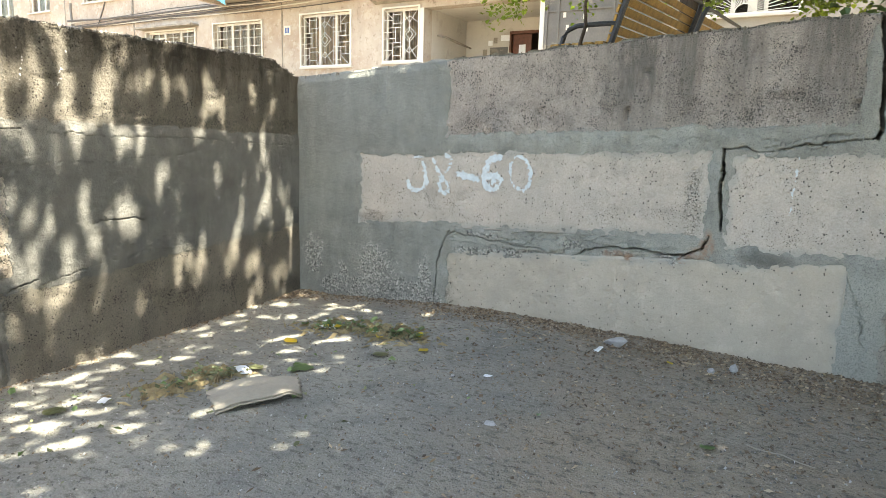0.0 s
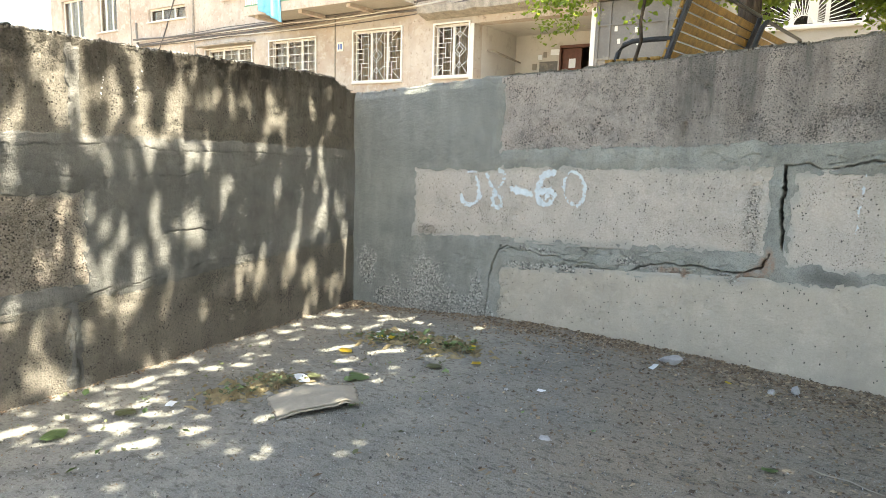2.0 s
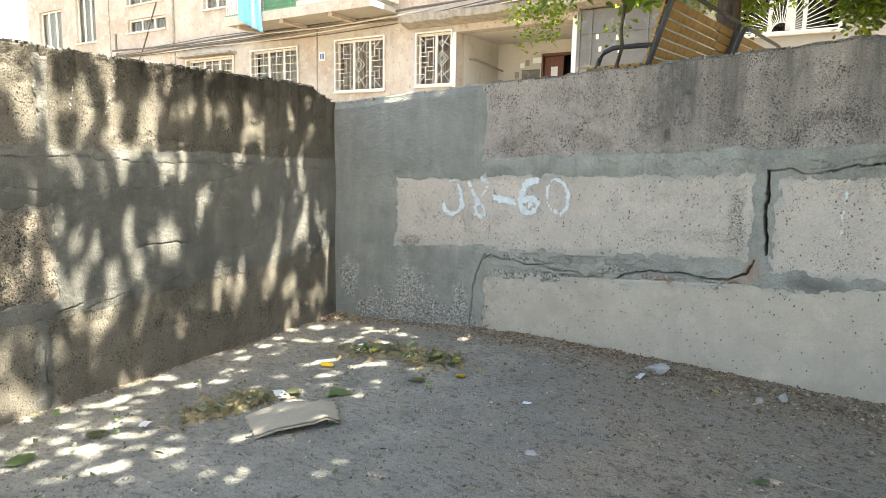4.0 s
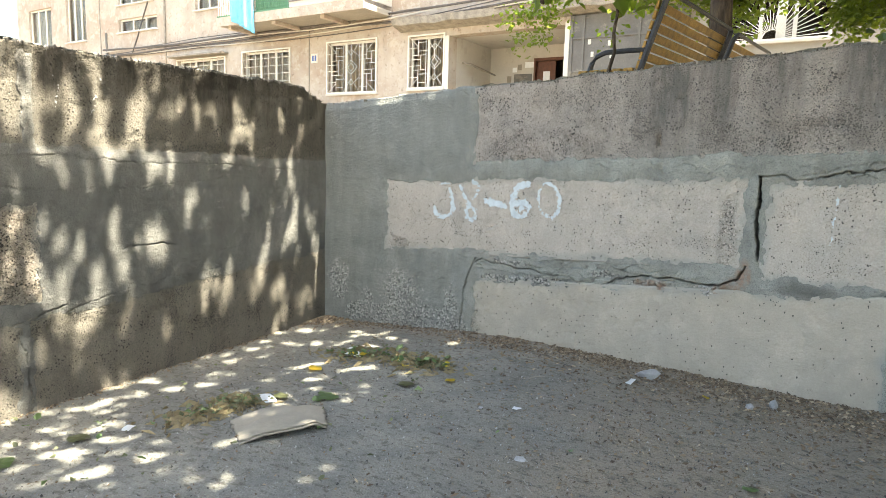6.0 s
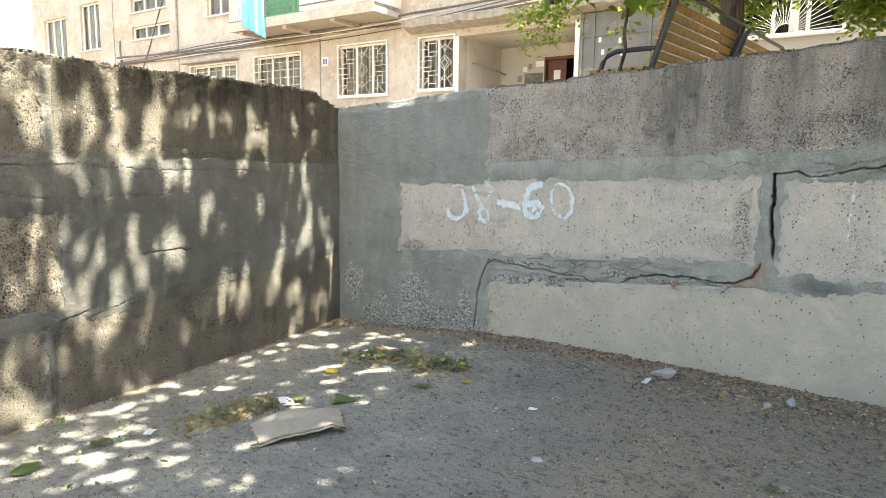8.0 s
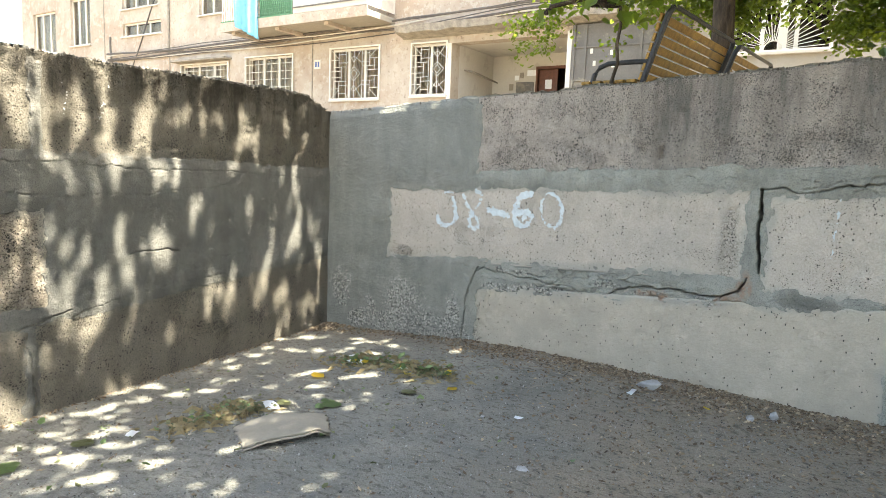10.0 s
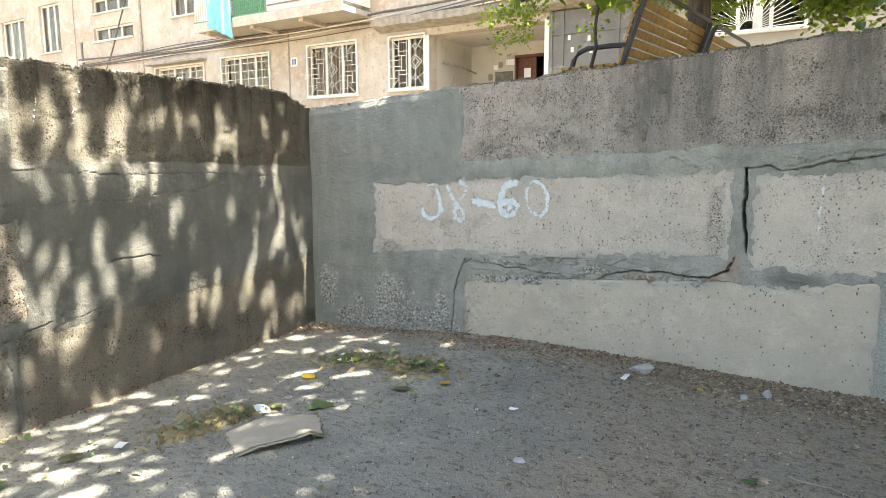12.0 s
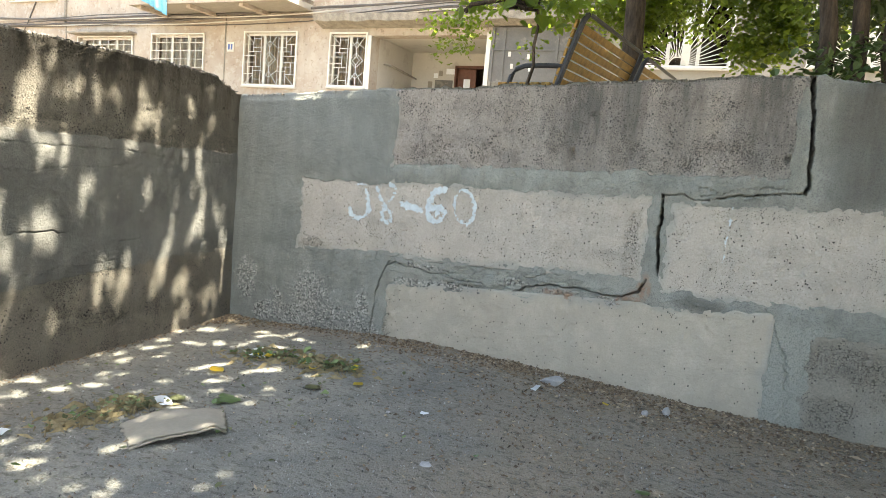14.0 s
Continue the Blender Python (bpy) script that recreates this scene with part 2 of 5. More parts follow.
def leaf_material(name, low, high, through_col, amount=0.45):
    m = Mat(name, 0.45)
    r = m.island()
    vein = m.noise(60, 3, 0.6)
    col = m.mix(r, low, high)
    col = m.mix(m.ramp(vein, [(0.4, 0.25), (0.7, 0.0)]), col, tuple(0.6 * c for c in low))
    m.color(col)
    tr = m.node("ShaderNodeBsdfTranslucent")
    m.t.links.new(m.mix(r, tuple(0.7 * c for c in through_col), through_col), tr.inputs["Color"])
    mixer = m.node("ShaderNodeMixShader")
    mixer.inputs[0].default_value = amount
    out = m.t.nodes["Material Output"]
    m.t.links.new(m.b.outputs[0], mixer.inputs[1])
    m.t.links.new(tr.outputs[0], mixer.inputs[2])
    m.t.links.new(mixer.outputs[0], out.inputs["Surface"])
    return m.m


def bark_material():
    m = Mat("bark", 0.9)
    f = m.noise(22, 5, 0.7, (1, 1, 0.22))
    m.color(m.mix(m.ramp(f, [(0.35, 0.0), (0.65, 1.0)]), (0.028, 0.021, 0.015), (0.095, 0.07, 0.05)))
    m.bump((f, 0.03), (m.noise(90, 3, 0.6), 0.004))
    return m.m


def facade_material(name, base, pale, grime):
    """Peeling limewash on a rendered panel facade."""
    m = Mat(name, 0.9)
    a = m.noise(0.7, 5, 0.65)
    col = m.mix(m.ramp(a, [(0.36, 0.0), (0.66, 1.0)]), base, pale)
    flakes = m.noise(5, 6, 0.75)
    col = m.mix(m.ramp(flakes, [(0.52, 0.0), (0.56, 0.8)]), col, pale)
    col = m.mix(m.ramp(m.noise(11, 5, 0.7), [(0.57, 0.0), (0.70, 0.7)]), col, grime)
    col = m.mix(m.ramp(m.noise(2.2, 4, 0.6, (1, 1, 0.2)), [(0.55, 0.0), (0.8, 0.5)]), col, grime)
    m.color(col)
    m.bump((flakes, 0.012), (m.noise(40, 3, 0.6), 0.004))
    return m.m


ASPHALT = ground_material()
SOIL = plain("dry_soil", (0.14, 0.115, 0.085), 0.95, vary=0.35, scale=6, relief=0.02)
FACADE = facade_material("peach_facade", (0.36, 0.288, 0.228), (0.455, 0.408, 0.35), (0.17, 0.125, 0.095))
CREAM = facade_material("cream_render", (0.27, 0.245, 0.208), (0.32, 0.295, 0.258), (0.28, 0.255, 0.22))
WHITEWASH = plain("whitewash", (0.50, 0.475, 0.43), 0.85, vary=0.06, scale=3, wear=(0.44, 0.41, 0.37))
WHITE_PAINT = plain("white_paint", (0.66, 0.635, 0.58), 0.5, vary=0.06, scale=9)
WALL_PAINT = plain("flaked_white_paint", (0.56, 0.60, 0.61), 0.85, vary=0.16, scale=30)
OLD_PAINT = plain("dirty_white_paint", (0.34, 0.33, 0.31), 0.85, vary=0.2, scale=40)
GREY_METAL = plain("grey_painted_steel", (0.135, 0.128, 0.118), 0.6, vary=0.14, scale=4, wear=(0.22, 0.20, 0.17))
BLACK_METAL = plain("black_painted_steel", (0.030, 0.031, 0.035), 0.45, vary=0.3, scale=30)
YELLOW_WOOD = plain("yellow_varnished_wood", (0.23, 0.132, 0.028), 0.55, vary=0.42, scale=14, wear=(0.30, 0.19, 0.06))
BROWN_WOOD = plain("brown_door_wood", (0.13, 0.055, 0.035), 0.5, vary=0.25, scale=12)
ROOFING = plain("weathered_slab_edge", (0.26, 0.235, 0.20), 0.95, vary=0.35, scale=7, relief=0.02)
CABLE = plain("cable_sheath", (0.10, 0.09, 0.085), 0.6, vary=0.3)
GREEN_PAINT = plain("green_painted_steel", (0.10, 0.22, 0.13), 0.5, vary=0.2)
PLAQUE_BLUE = plain("blue_enamel", (0.07, 0.13, 0.33), 0.4, vary=0.1)
CLOTH = plain("blue_cloth", (0.16, 0.42, 0.62), 0.9, vary=0.18, scale=8)
BLIND = plain("brown_blind", (0.46, 0.37, 0.26), 0.9, vary=0.25, scale=4)
CURTAIN = plain("pale_curtain", (0.62, 0.59, 0.53), 0.9, vary=0.15, scale=5)
# Backing for the openings: the unlit room's shade is put in this colour.
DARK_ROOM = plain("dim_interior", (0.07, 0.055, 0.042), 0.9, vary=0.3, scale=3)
CARD = plain("grey_brown_cardboard", (0.265, 0.236, 0.192), 0.9, vary=0.10, scale=10, relief=0.004)
STRAW = plain("dry_straw", (0.25, 0.20, 0.115), 0.9, vary=0.3)
STONE = plain("pale_stone", (0.34, 0.33, 0.325), 0.9, vary=0.18, scale=30, relief=0.004)
PAPER = plain("white_paper", (0.80, 0.82, 0.84), 0.8, vary=0.05)
BARK = bark_material()
LEAF = leaf_material("green_leaf", (0.035, 0.075, 0.016), (0.10, 0.16, 0.03), (0.36, 0.47, 0.055), 0.5)
CROWN_LEAF = leaf_material("shade_leaf", (0.04, 0.07, 0.02), (0.10, 0.14, 0.04), (0.16, 0.20, 0.06), 0.15)
DRY_LEAF = leaf_material("wilted_leaf", (0.08, 0.088, 0.04), (0.21, 0.22, 0.115), (0.14, 0.15, 0.045), 0.15)
GREEN_LEAF = leaf_material("fresh_fallen_leaf", (0.095, 0.155, 0.055), (0.19, 0.26, 0.11), (0.15, 0.2, 0.05), 0.15)
YELLOW_LEAF = leaf_material("yellow_leaf", (0.55, 0.38, 0.03), (0.65, 0.50, 0.07), (0.6, 0.45, 0.05), 0.25)
LITTER = Mat("dry_litter", 0.95)
LITTER.color(LITTER.ramp(LITTER.island(), [(0.0, (0.075, 0.057, 0.042)), (0.5, (0.17, 0.122, 0.08)), (0.85, (0.26, 0.195, 0.13)), (1.0, (0.42, 0.34, 0.24))]))
LITTER = LITTER.m
GRIT = Mat("grit", 0.95)
GRIT.color(GRIT.ramp(GRIT.island(), [(0.0, (0.05, 0.046, 0.042)), (0.6, (0.15, 0.145, 0.135)), (1.0, (0.38, 0.37, 0.35))]))
GRIT = GRIT.m
GLASS = Mat("window_glass", 0.05)
GLASS.color((0.82, 0.77, 0.68))
GLASS.b.inputs["Transmission Weight"].default_value = 1.0
GLASS.b.inputs["Specular IOR Level"].default_value = 0.2
GLASS.b.inputs["IOR"].default_value = 1.25
GLASS = GLASS.m


# ---- mesh helpers ----
def mesh_object(name, verts, faces, material, parent=None, flat=True, attrs=None):
    me = bpy.data.meshes.new(name)
    me.from_pydata([tuple(map(float, v)) for v in verts], [], faces)
    for key, values in (attrs or {}).items():
        a = me.attributes.new(key, "FLOAT", "POINT")
        a.data.foreach_set("value", np.asarray(values, dtype=np.float32))
    if not flat:
        me.polygons.foreach_set("use_smooth", [True] * len(me.polygons))
    me.materials.append(material)
    ob = new(name, me)
    if parent:
        ob.parent = parent
    return ob


def part(name, bm, material, parent, label="", soft=False):
    me = bpy.data.meshes.new(name)
    bm.normal_update()
    bm.to_mesh(me)
    bm.free()
    if soft:
        me.polygons.foreach_set("use_smooth", [True] * len(me.polygons))
    me.materials.append(material)
    ob = new(name, me)
    ob.parent = parent
    if label:
        ob["label"] = label
    return ob


def empty(name, place=(0, 0, 0)):
    ob = new(name)
    ob.location = place
    return ob


def box(bm, lo, hi, m=None):
    """A box between two corners, with optional pose."""
    c = [(lo[i] + hi[i]) / 2 for i in range(3)]
    s = [abs(hi[i] - lo[i]) for i in range(3)]
    mat = Matrix.Translation(c) @ Matrix.Diagonal((*s, 1))
    bmesh.ops.create_cube(bm, size=1, matrix=(m @ mat) if m else mat)
    return bm


def boxes(*items, bevel=0.0):
    bm = bmesh.new()
    for lo, hi in items:
        box(bm, lo, hi)
    if bevel:
        bmesh.ops.bevel(bm, geom=list(bm.edges), offset=bevel, segments=2, affect="EDGES", profile=0.5)
    return bm


def tube(bm, pts, radii, sides=8, cap=True):
    """A round bar through points, with a radius at each."""
    pts = [Vector(p) for p in pts]
    rings, ref = [], Vector((0.31, 0.11, 0.94))
    for i, p in enumerate(pts):
        d = (pts[min(i + 1, len(pts) - 1)] - pts[max(i - 1, 0)]).normalized()
        if abs(d.dot(ref)) > 0.95:
            ref = Vector((0.9, 0.3, 0.1))
        a = d.cross(ref).normalized()
        b = d.cross(a)
        r = radii[i] if isinstance(radii, (list, tuple)) else radii
        rings.append([bm.verts.new(p + (a * math.cos(k * math.tau / sides) + b * math.sin(k * math.tau / sides)) * r) for k in range(sides)])
    for r0, r1 in zip(rings[:-1], rings[1:]):
        for k in range(sides):
            bm.faces.new((r0[k], r0[(k + 1) % sides], r1[(k + 1) % sides], r1[k]))
    if cap:
        bm.faces.new(rings[0][::-1])
        bm.faces.new(rings[-1])
    return bm


def bars(segments, r, sides=6):
    bm = bmesh.new()
    for a, b in segments:
        tube(bm, (a, b), r, sides)
    return bm


def grid_faces(nu, nv):
    i = np.arange(nu * nv).reshape(nv, nu)
    return np.stack([i[:-1, :-1], i[:-1, 1:], i[1:, 1:], i[1:, :-1]], -1).reshape(-1, 4).tolist()


# ---- ground of the yard ----
def ground_z(x, y):
    """The yard's floor: sags towards the side wall."""
    near = np.clip(1 - x / 1.5, 0, 1)
    drop = 0.075 + 0.035 * np.clip(-y, 0, 2.4)
    hump = 0.035 * np.exp(-((x - 1.9) / 0.9) ** 2 - (y / 0.5) ** 2)
    return 0.0 - drop * near * near * (3 - 2 * near) + hump


def ground_form(X, Y):
    """Height of the worn floor, with its soil cover and the added pale ground behind the viewpoint."""
    fine = (X < 5) & (Y > -4.6)
    soil = smooth(0.42, 0.05, -Y + 0.12 * fbm(X * 3, Y * 3, 3, 5)) * smooth(1.2, 2.2, X)
    soil = np.maximum(soil, 0.6 * smooth(0.35, 0.0, -Y + 0.1 * fbm(X * 5, Y * 5, 3, 6)))
    soil = np.maximum(soil, 0.85 * smooth(1.5, 2.9, X + 0.6 * fbm(X * 1.3, Y * 1.3, 3, 9)) * (0.55 + 0.6 * vnoise(X * 2.5, Y * 5, 10)))
    # pale ground out of view, added to bounce sunlight onto the walls
    dust = smooth(4.0, 5.2, -Y)
    Z = ground_z(X, Y) + fine * (0.007 * fbm(X * 5, Y * 5, 4, 2) + 0.004 * fbm(X * 22, Y * 22, 2, 3)) + soil * 0.014 * (0.5 + fbm(X * 9, Y * 9, 3, 4))
    return Z, soil, dust


def build_ground():
    xs = np.concatenate([np.arange(-0.03, 5.0, 0.022), [5.3, 6, 7.5, 10, 16, 30, 60, 150, 400]])
    ys = -np.concatenate([np.arange(-0.03, 4.6, 0.022), [5, 6, 8, 12, 20, 40, 100, 400]])
    X, Y = np.meshgrid(xs, ys)
    Z, soil, dust = ground_form(X, Y)
    verts = np.stack([X, Y, Z], -1).reshape(-1, 3)
    faces = [f[::-1] for f in grid_faces(len(xs), len(ys))]
    ob = mesh_object("ground", verts, faces, ASPHALT, flat=False, attrs={"soil": soil.ravel(), "dust": dust.ravel()})
    tagged(ob, "grey dusty asphalt yard floor with grit and soil", "ground", kind="structure")


build_ground()


def build_terrace():
    """The raised ground behind both walls."""
    bm = bmesh.new()
    xs = [-300, -60, -20, -8, -4, -2, -1, -0.3, 1, 2, 3, 4, 5, 6, 8, 12, 30, 300]
    ys = [-300, -60, -20, -8, -4, -2, 0.3, 1, 2, 3, 4, 5, 6, 7, 8, 9.4, 15, 60, 400]
    v = {}
    for i, x in enumerate(xs):
        for j, y in enumerate(ys):
            if x <= -0.3 or y >= 0.3:
                v[i, j] = bm.verts.new((x, y, 1.42 + 0.05 * noise.noise((x * 0.5, y * 0.5, 0))))
    for i in range(len(xs) - 1):
        for j in range(len(ys) - 1):
            k = [(i, j), (i + 1, j), (i + 1, j + 1), (i, j + 1)]
            if all(q in v for q in k):
                bm.faces.new([v[q] for q in k])
    me = bpy.data.meshes.new("terrace_ground")
    bm.to_mesh(me)
    me.materials.append(SOIL)
    tagged(new("terrace_ground", me), "dry bare soil of the raised garden behind the wall", "ground", kind="structure")


build_terrace()


# ---- the two retaining walls ----
def crack_depth(u, v, cracks, wobble):
    """How deep the cracks cut, in metres."""
    du = 0.016 * fbm(u * 13, v * 13, 4, wobble) + 0.006 * fbm(u * 70, v * 70, 2, wobble + 1)
    dv = 0.016 * fbm(u * 13 + 40, v * 13, 4, wobble) + 0.006 * fbm(u * 70 + 9, v * 70, 2, wobble + 1)
    deep = np.zeros(np.shape(u))
    for width, depth, pts in cracks:
        d = line_distance(u + du, v + dv, pts)
        w = width * (0.5 + 0.9 * vnoise(u * 9, v * 9, wobble + 3))
        deep = np.maximum(deep, depth * smooth(w * 0.5 + 0.0012, w * 0.5 - 0.0012, d))
    return deep


def inside(u, v, left, right, low, high, seed, rag=0.028):
    """Signed: how far inside a ragged-edged block; low and high are (value at left, value at right)."""
    k = np.clip((u - left) / (right - left), 0, 1)
    lo, hi = low[0] + (low[1] - low[0]) * k, high[0] + (high[1] - high[0]) * k
    d = np.minimum(np.minimum(u - left, right - u), np.minimum(v - lo, hi - v))
    return d + rag * fbm(u * 9, v * 9, 3, seed) + 0.5 * rag * fbm(u * 34, v * 34, 2, seed + 5)


def wall_mesh(name, us, vs, top, front, thick, to_world, material):
    """A wall: a worked front up to a ragged crest, then over the top and down the back."""
    U, V0 = np.meshgrid(us, vs)
    T = top(U)
    V = vs[0] + (V0 - vs[0]) * (T - vs[0]) / (vs[-1] - vs[0])
    D, extra = front(U, V, T)
    rows_u, rows_v, rows_d = [U], [V], [D]
    for k, back in enumerate((0.02, 0.1, 0.2, 0.3)):
        rise = 0.018 if k == 0 else 0.03
        rows_u.append(U[-1:])
        rows_v.append(T[-1:] + rise * 0.5 + 0.014 * fbm(U[-1:] * 22, U[-1:] * 0 + back * 40, 3, 31))
        rows_d.append(np.full_like(U[-1:], back))
    for low in (1.0, -0.3):
        rows_u.append(U[-1:])
        rows_v.append(np.full_like(U[-1:], low))
        rows_d.append(np.full_like(U[-1:], thick))
    u, v, d = np.concatenate(rows_u), np.concatenate(rows_v), np.concatenate(rows_d)
    verts = to_world(u, v, d).reshape(-1, 3)
    tail = len(u) - len(U)
    at = {k: np.concatenate([a] + [a[-1:] * (0.0 if k == 'stain' else 1.0)] * tail).ravel() for k, a in extra.items()}
    return mesh_object(name, verts, grid_faces(len(us), u.shape[0]), material, flat=False, attrs=at)


NORTH_CRACKS = [
    (0.019, 0.28, [(3.555, 1.75), (3.58, 1.5), (3.60, 1.29), (3.603, 1.18)]),
    (0.006, 0.04, [(3.60, 1.18), (3.37, 1.155), (3.24, 1.135), (3.11, 1.09), (3.03, 1.125), (2.95, 1.115)]),
    (0.017, 0.28, [(2.94, 1.11), (2.945, 0.87), (2.965, 0.72), (2.972, 0.69)]),
    (0.009, 0.12, [(2.97, 0.70), (2.99, 0.63), (3.025, 0.60), (3.05, 0.63)]),
    (0.006, 0.08, [(1.205, 0.0), (1.23, 0.28), (1.27, 0.43), (1.31, 0.53)]),
    (0.005, 0.045, [(1.29, 0.49), (1.36, 0.525), (1.43, 0.50), (1.52, 0.51), (1.60, 0.485), (1.69, 0.50), (1.82, 0.48), (1.95, 0.475), (2.08, 0.445), (2.17, 0.46), (2.24, 0.50)]),
    (0.007, 0.09, [(2.24, 0.50), (2.29, 0.525), (2.40, 0.53), (2.51, 0.535), (2.69, 0.53), (2.80, 0.54)]),
    (0.009, 0.09, [(2.74, 0.53), (2.80, 0.54), (2.86, 0.57), (2.905, 0.65)]),
    (0.004, 0.02, [(2.88, 0.50), (3.0, 0.47), (3.12, 0.48)]),
    (0.0026, 0.02, [(3.49, 0.60), (3.52, 0.57), (3.535, 0.53), (3.57, 0.48), (3.59, 0.42), (3.63, 0.37), (3.62, 0.31), (3.645, 0.25), (3.64, 0.2), (3.67, 0.17), (3.645, 0.1), (3.65, 0.07), (3.62, 0.0)]),
    (0.002, 0.010, [(3.585, 0.43), (3.605, 0.36), (3.64, 0.31)]),
    (0.003, 0.015, [(3.11, 1.12), (3.25, 1.16), (3.37, 1.19), (3.52, 1.20)]),
    (0.003, 0.015, [(1.12, 1.70), (1.14, 1.60), (1.22, 1.57), (1.27, 1.62)]),
]
_r = random.Random(3)
for _k in range(5):
    # hair cracks in the joint filling
    _x, _z = _r.uniform(1.32, 2.75), _r.uniform(0.45, 0.58)
    _a, _pts = _r.uniform(-0.5, 0.5), []
    for _i in range(5):
        _pts.append((_x, _z))
        _x += 0.055 * math.cos(_a)
        _z = min(0.60, max(0.42, _z + 0.055 * math.sin(_a)))
        _a += _r.uniform(-0.9, 0.9)
    NORTH_CRACKS.append((0.0025, 0.03, _pts))
for _k in range(7):
    _x, _z = _r.uniform(1.3, 3.4), _r.uniform(1.10, 1.16)
    NORTH_CRACKS.append((0.002, 0.015, [(_x, _z), (_x + 0.05, _z + 0.015), (_x + 0.12, _z - 0.01)]))
# each block: left, right, (low at left, low at right), (high at left, high at right)
NORTH_BLOCKS = [
    (1.29, 3.512, (1.155, 1.255), (1.80, 1.90)),
    (0.585, 2.868, (0.535, 0.655), (1.0, 1.085)),
    (2.995, 5.35, (0.60, 0.70), (1.065, 1.20)),
    (1.305, 3.52, (-0.4, -0.4), (0.362, 0.54)),
    (3.73, 6.05, (-0.4, -0.4), (0.50, 0.58)),
]
SIDE_CRACKS = [
    (0.0022, 0.012, [(-2.6, 1.10), (-2.04, 1.115), (-1.94, 1.12), (-1.48, 1.085), (-0.92, 1.08), (-0.4, 1.05), (-0.02, 1.04)]),
    (0.0022, 0.012, [(-2.3, 0.99), (-2.12, 0.96), (-1.95, 0.94), (-1.75, 0.96), (-1.49, 0.95), (-1.2, 0.98), (-0.91, 1.0)]),
    (0.003, 0.02, [(-2.2, 0.29), (-2.14, 0.315), (-2.05, 0.33), (-1.92, 0.37)]),
    (0.0022, 0.012, [(-2.03, 0.27), (-1.93, 0.32), (-1.69, 0.385), (-1.5, 0.40), (-1.34, 0.42), (-1.1, 0.43), (-0.93, 0.45)]),
    (0.004, 0.02, [(-2.11, -0.1), (-2.12, 0.15), (-2.16, 0.28)]),
    (0.004, 0.02, [(-1.62, 0.62), (-1.45, 0.63), (-1.3, 0.62)]),
    (0.004, 0.02, [(-0.95, 0.54), (-0.83, 0.56)]),
]
SIDE_BLOCKS = [
    (-2.02, 0.3, (1.175, 1.11), (1.9, 1.9)),
    (-4.4, -2.08, (1.17, 1.17), (1.9, 1.9)),
    (-4.1, -2.04, (0.40, 0.40), (0.87, 0.87)),
    (-2.08, 0.25, (-0.5, -0.5), (0.30, 0.46)),
    (-4.5, -2.16, (-0.5, -0.5), (0.28, 0.28)),
]


def spots(u, v, list_of):
    """Soft round patches (u, v, ru, rv) with ragged edges."""
    out = np.zeros(np.shape(u))
    n = fbm(u * 7, v * 7, 4, 77) + 0.6 * fbm(u * 31, v * 31, 3, 78)
    for cu, cv, ru, rv in list_of:
        out = np.maximum(out, smooth(1.25, 0.55, np.hypot((u - cu) / ru, (v - cv) / rv) + 0.7 * n))
    return out


def north_top(u):
    return 1.533 + 0.0605 * np.clip(u, 0, 3.5) + 0.008 * fbm(u * 4, u * 0, 3, 12) + 0.004 * fbm(u * 19, u * 0, 3, 13) - 0.03 * smooth(3.6, 3.7, u)


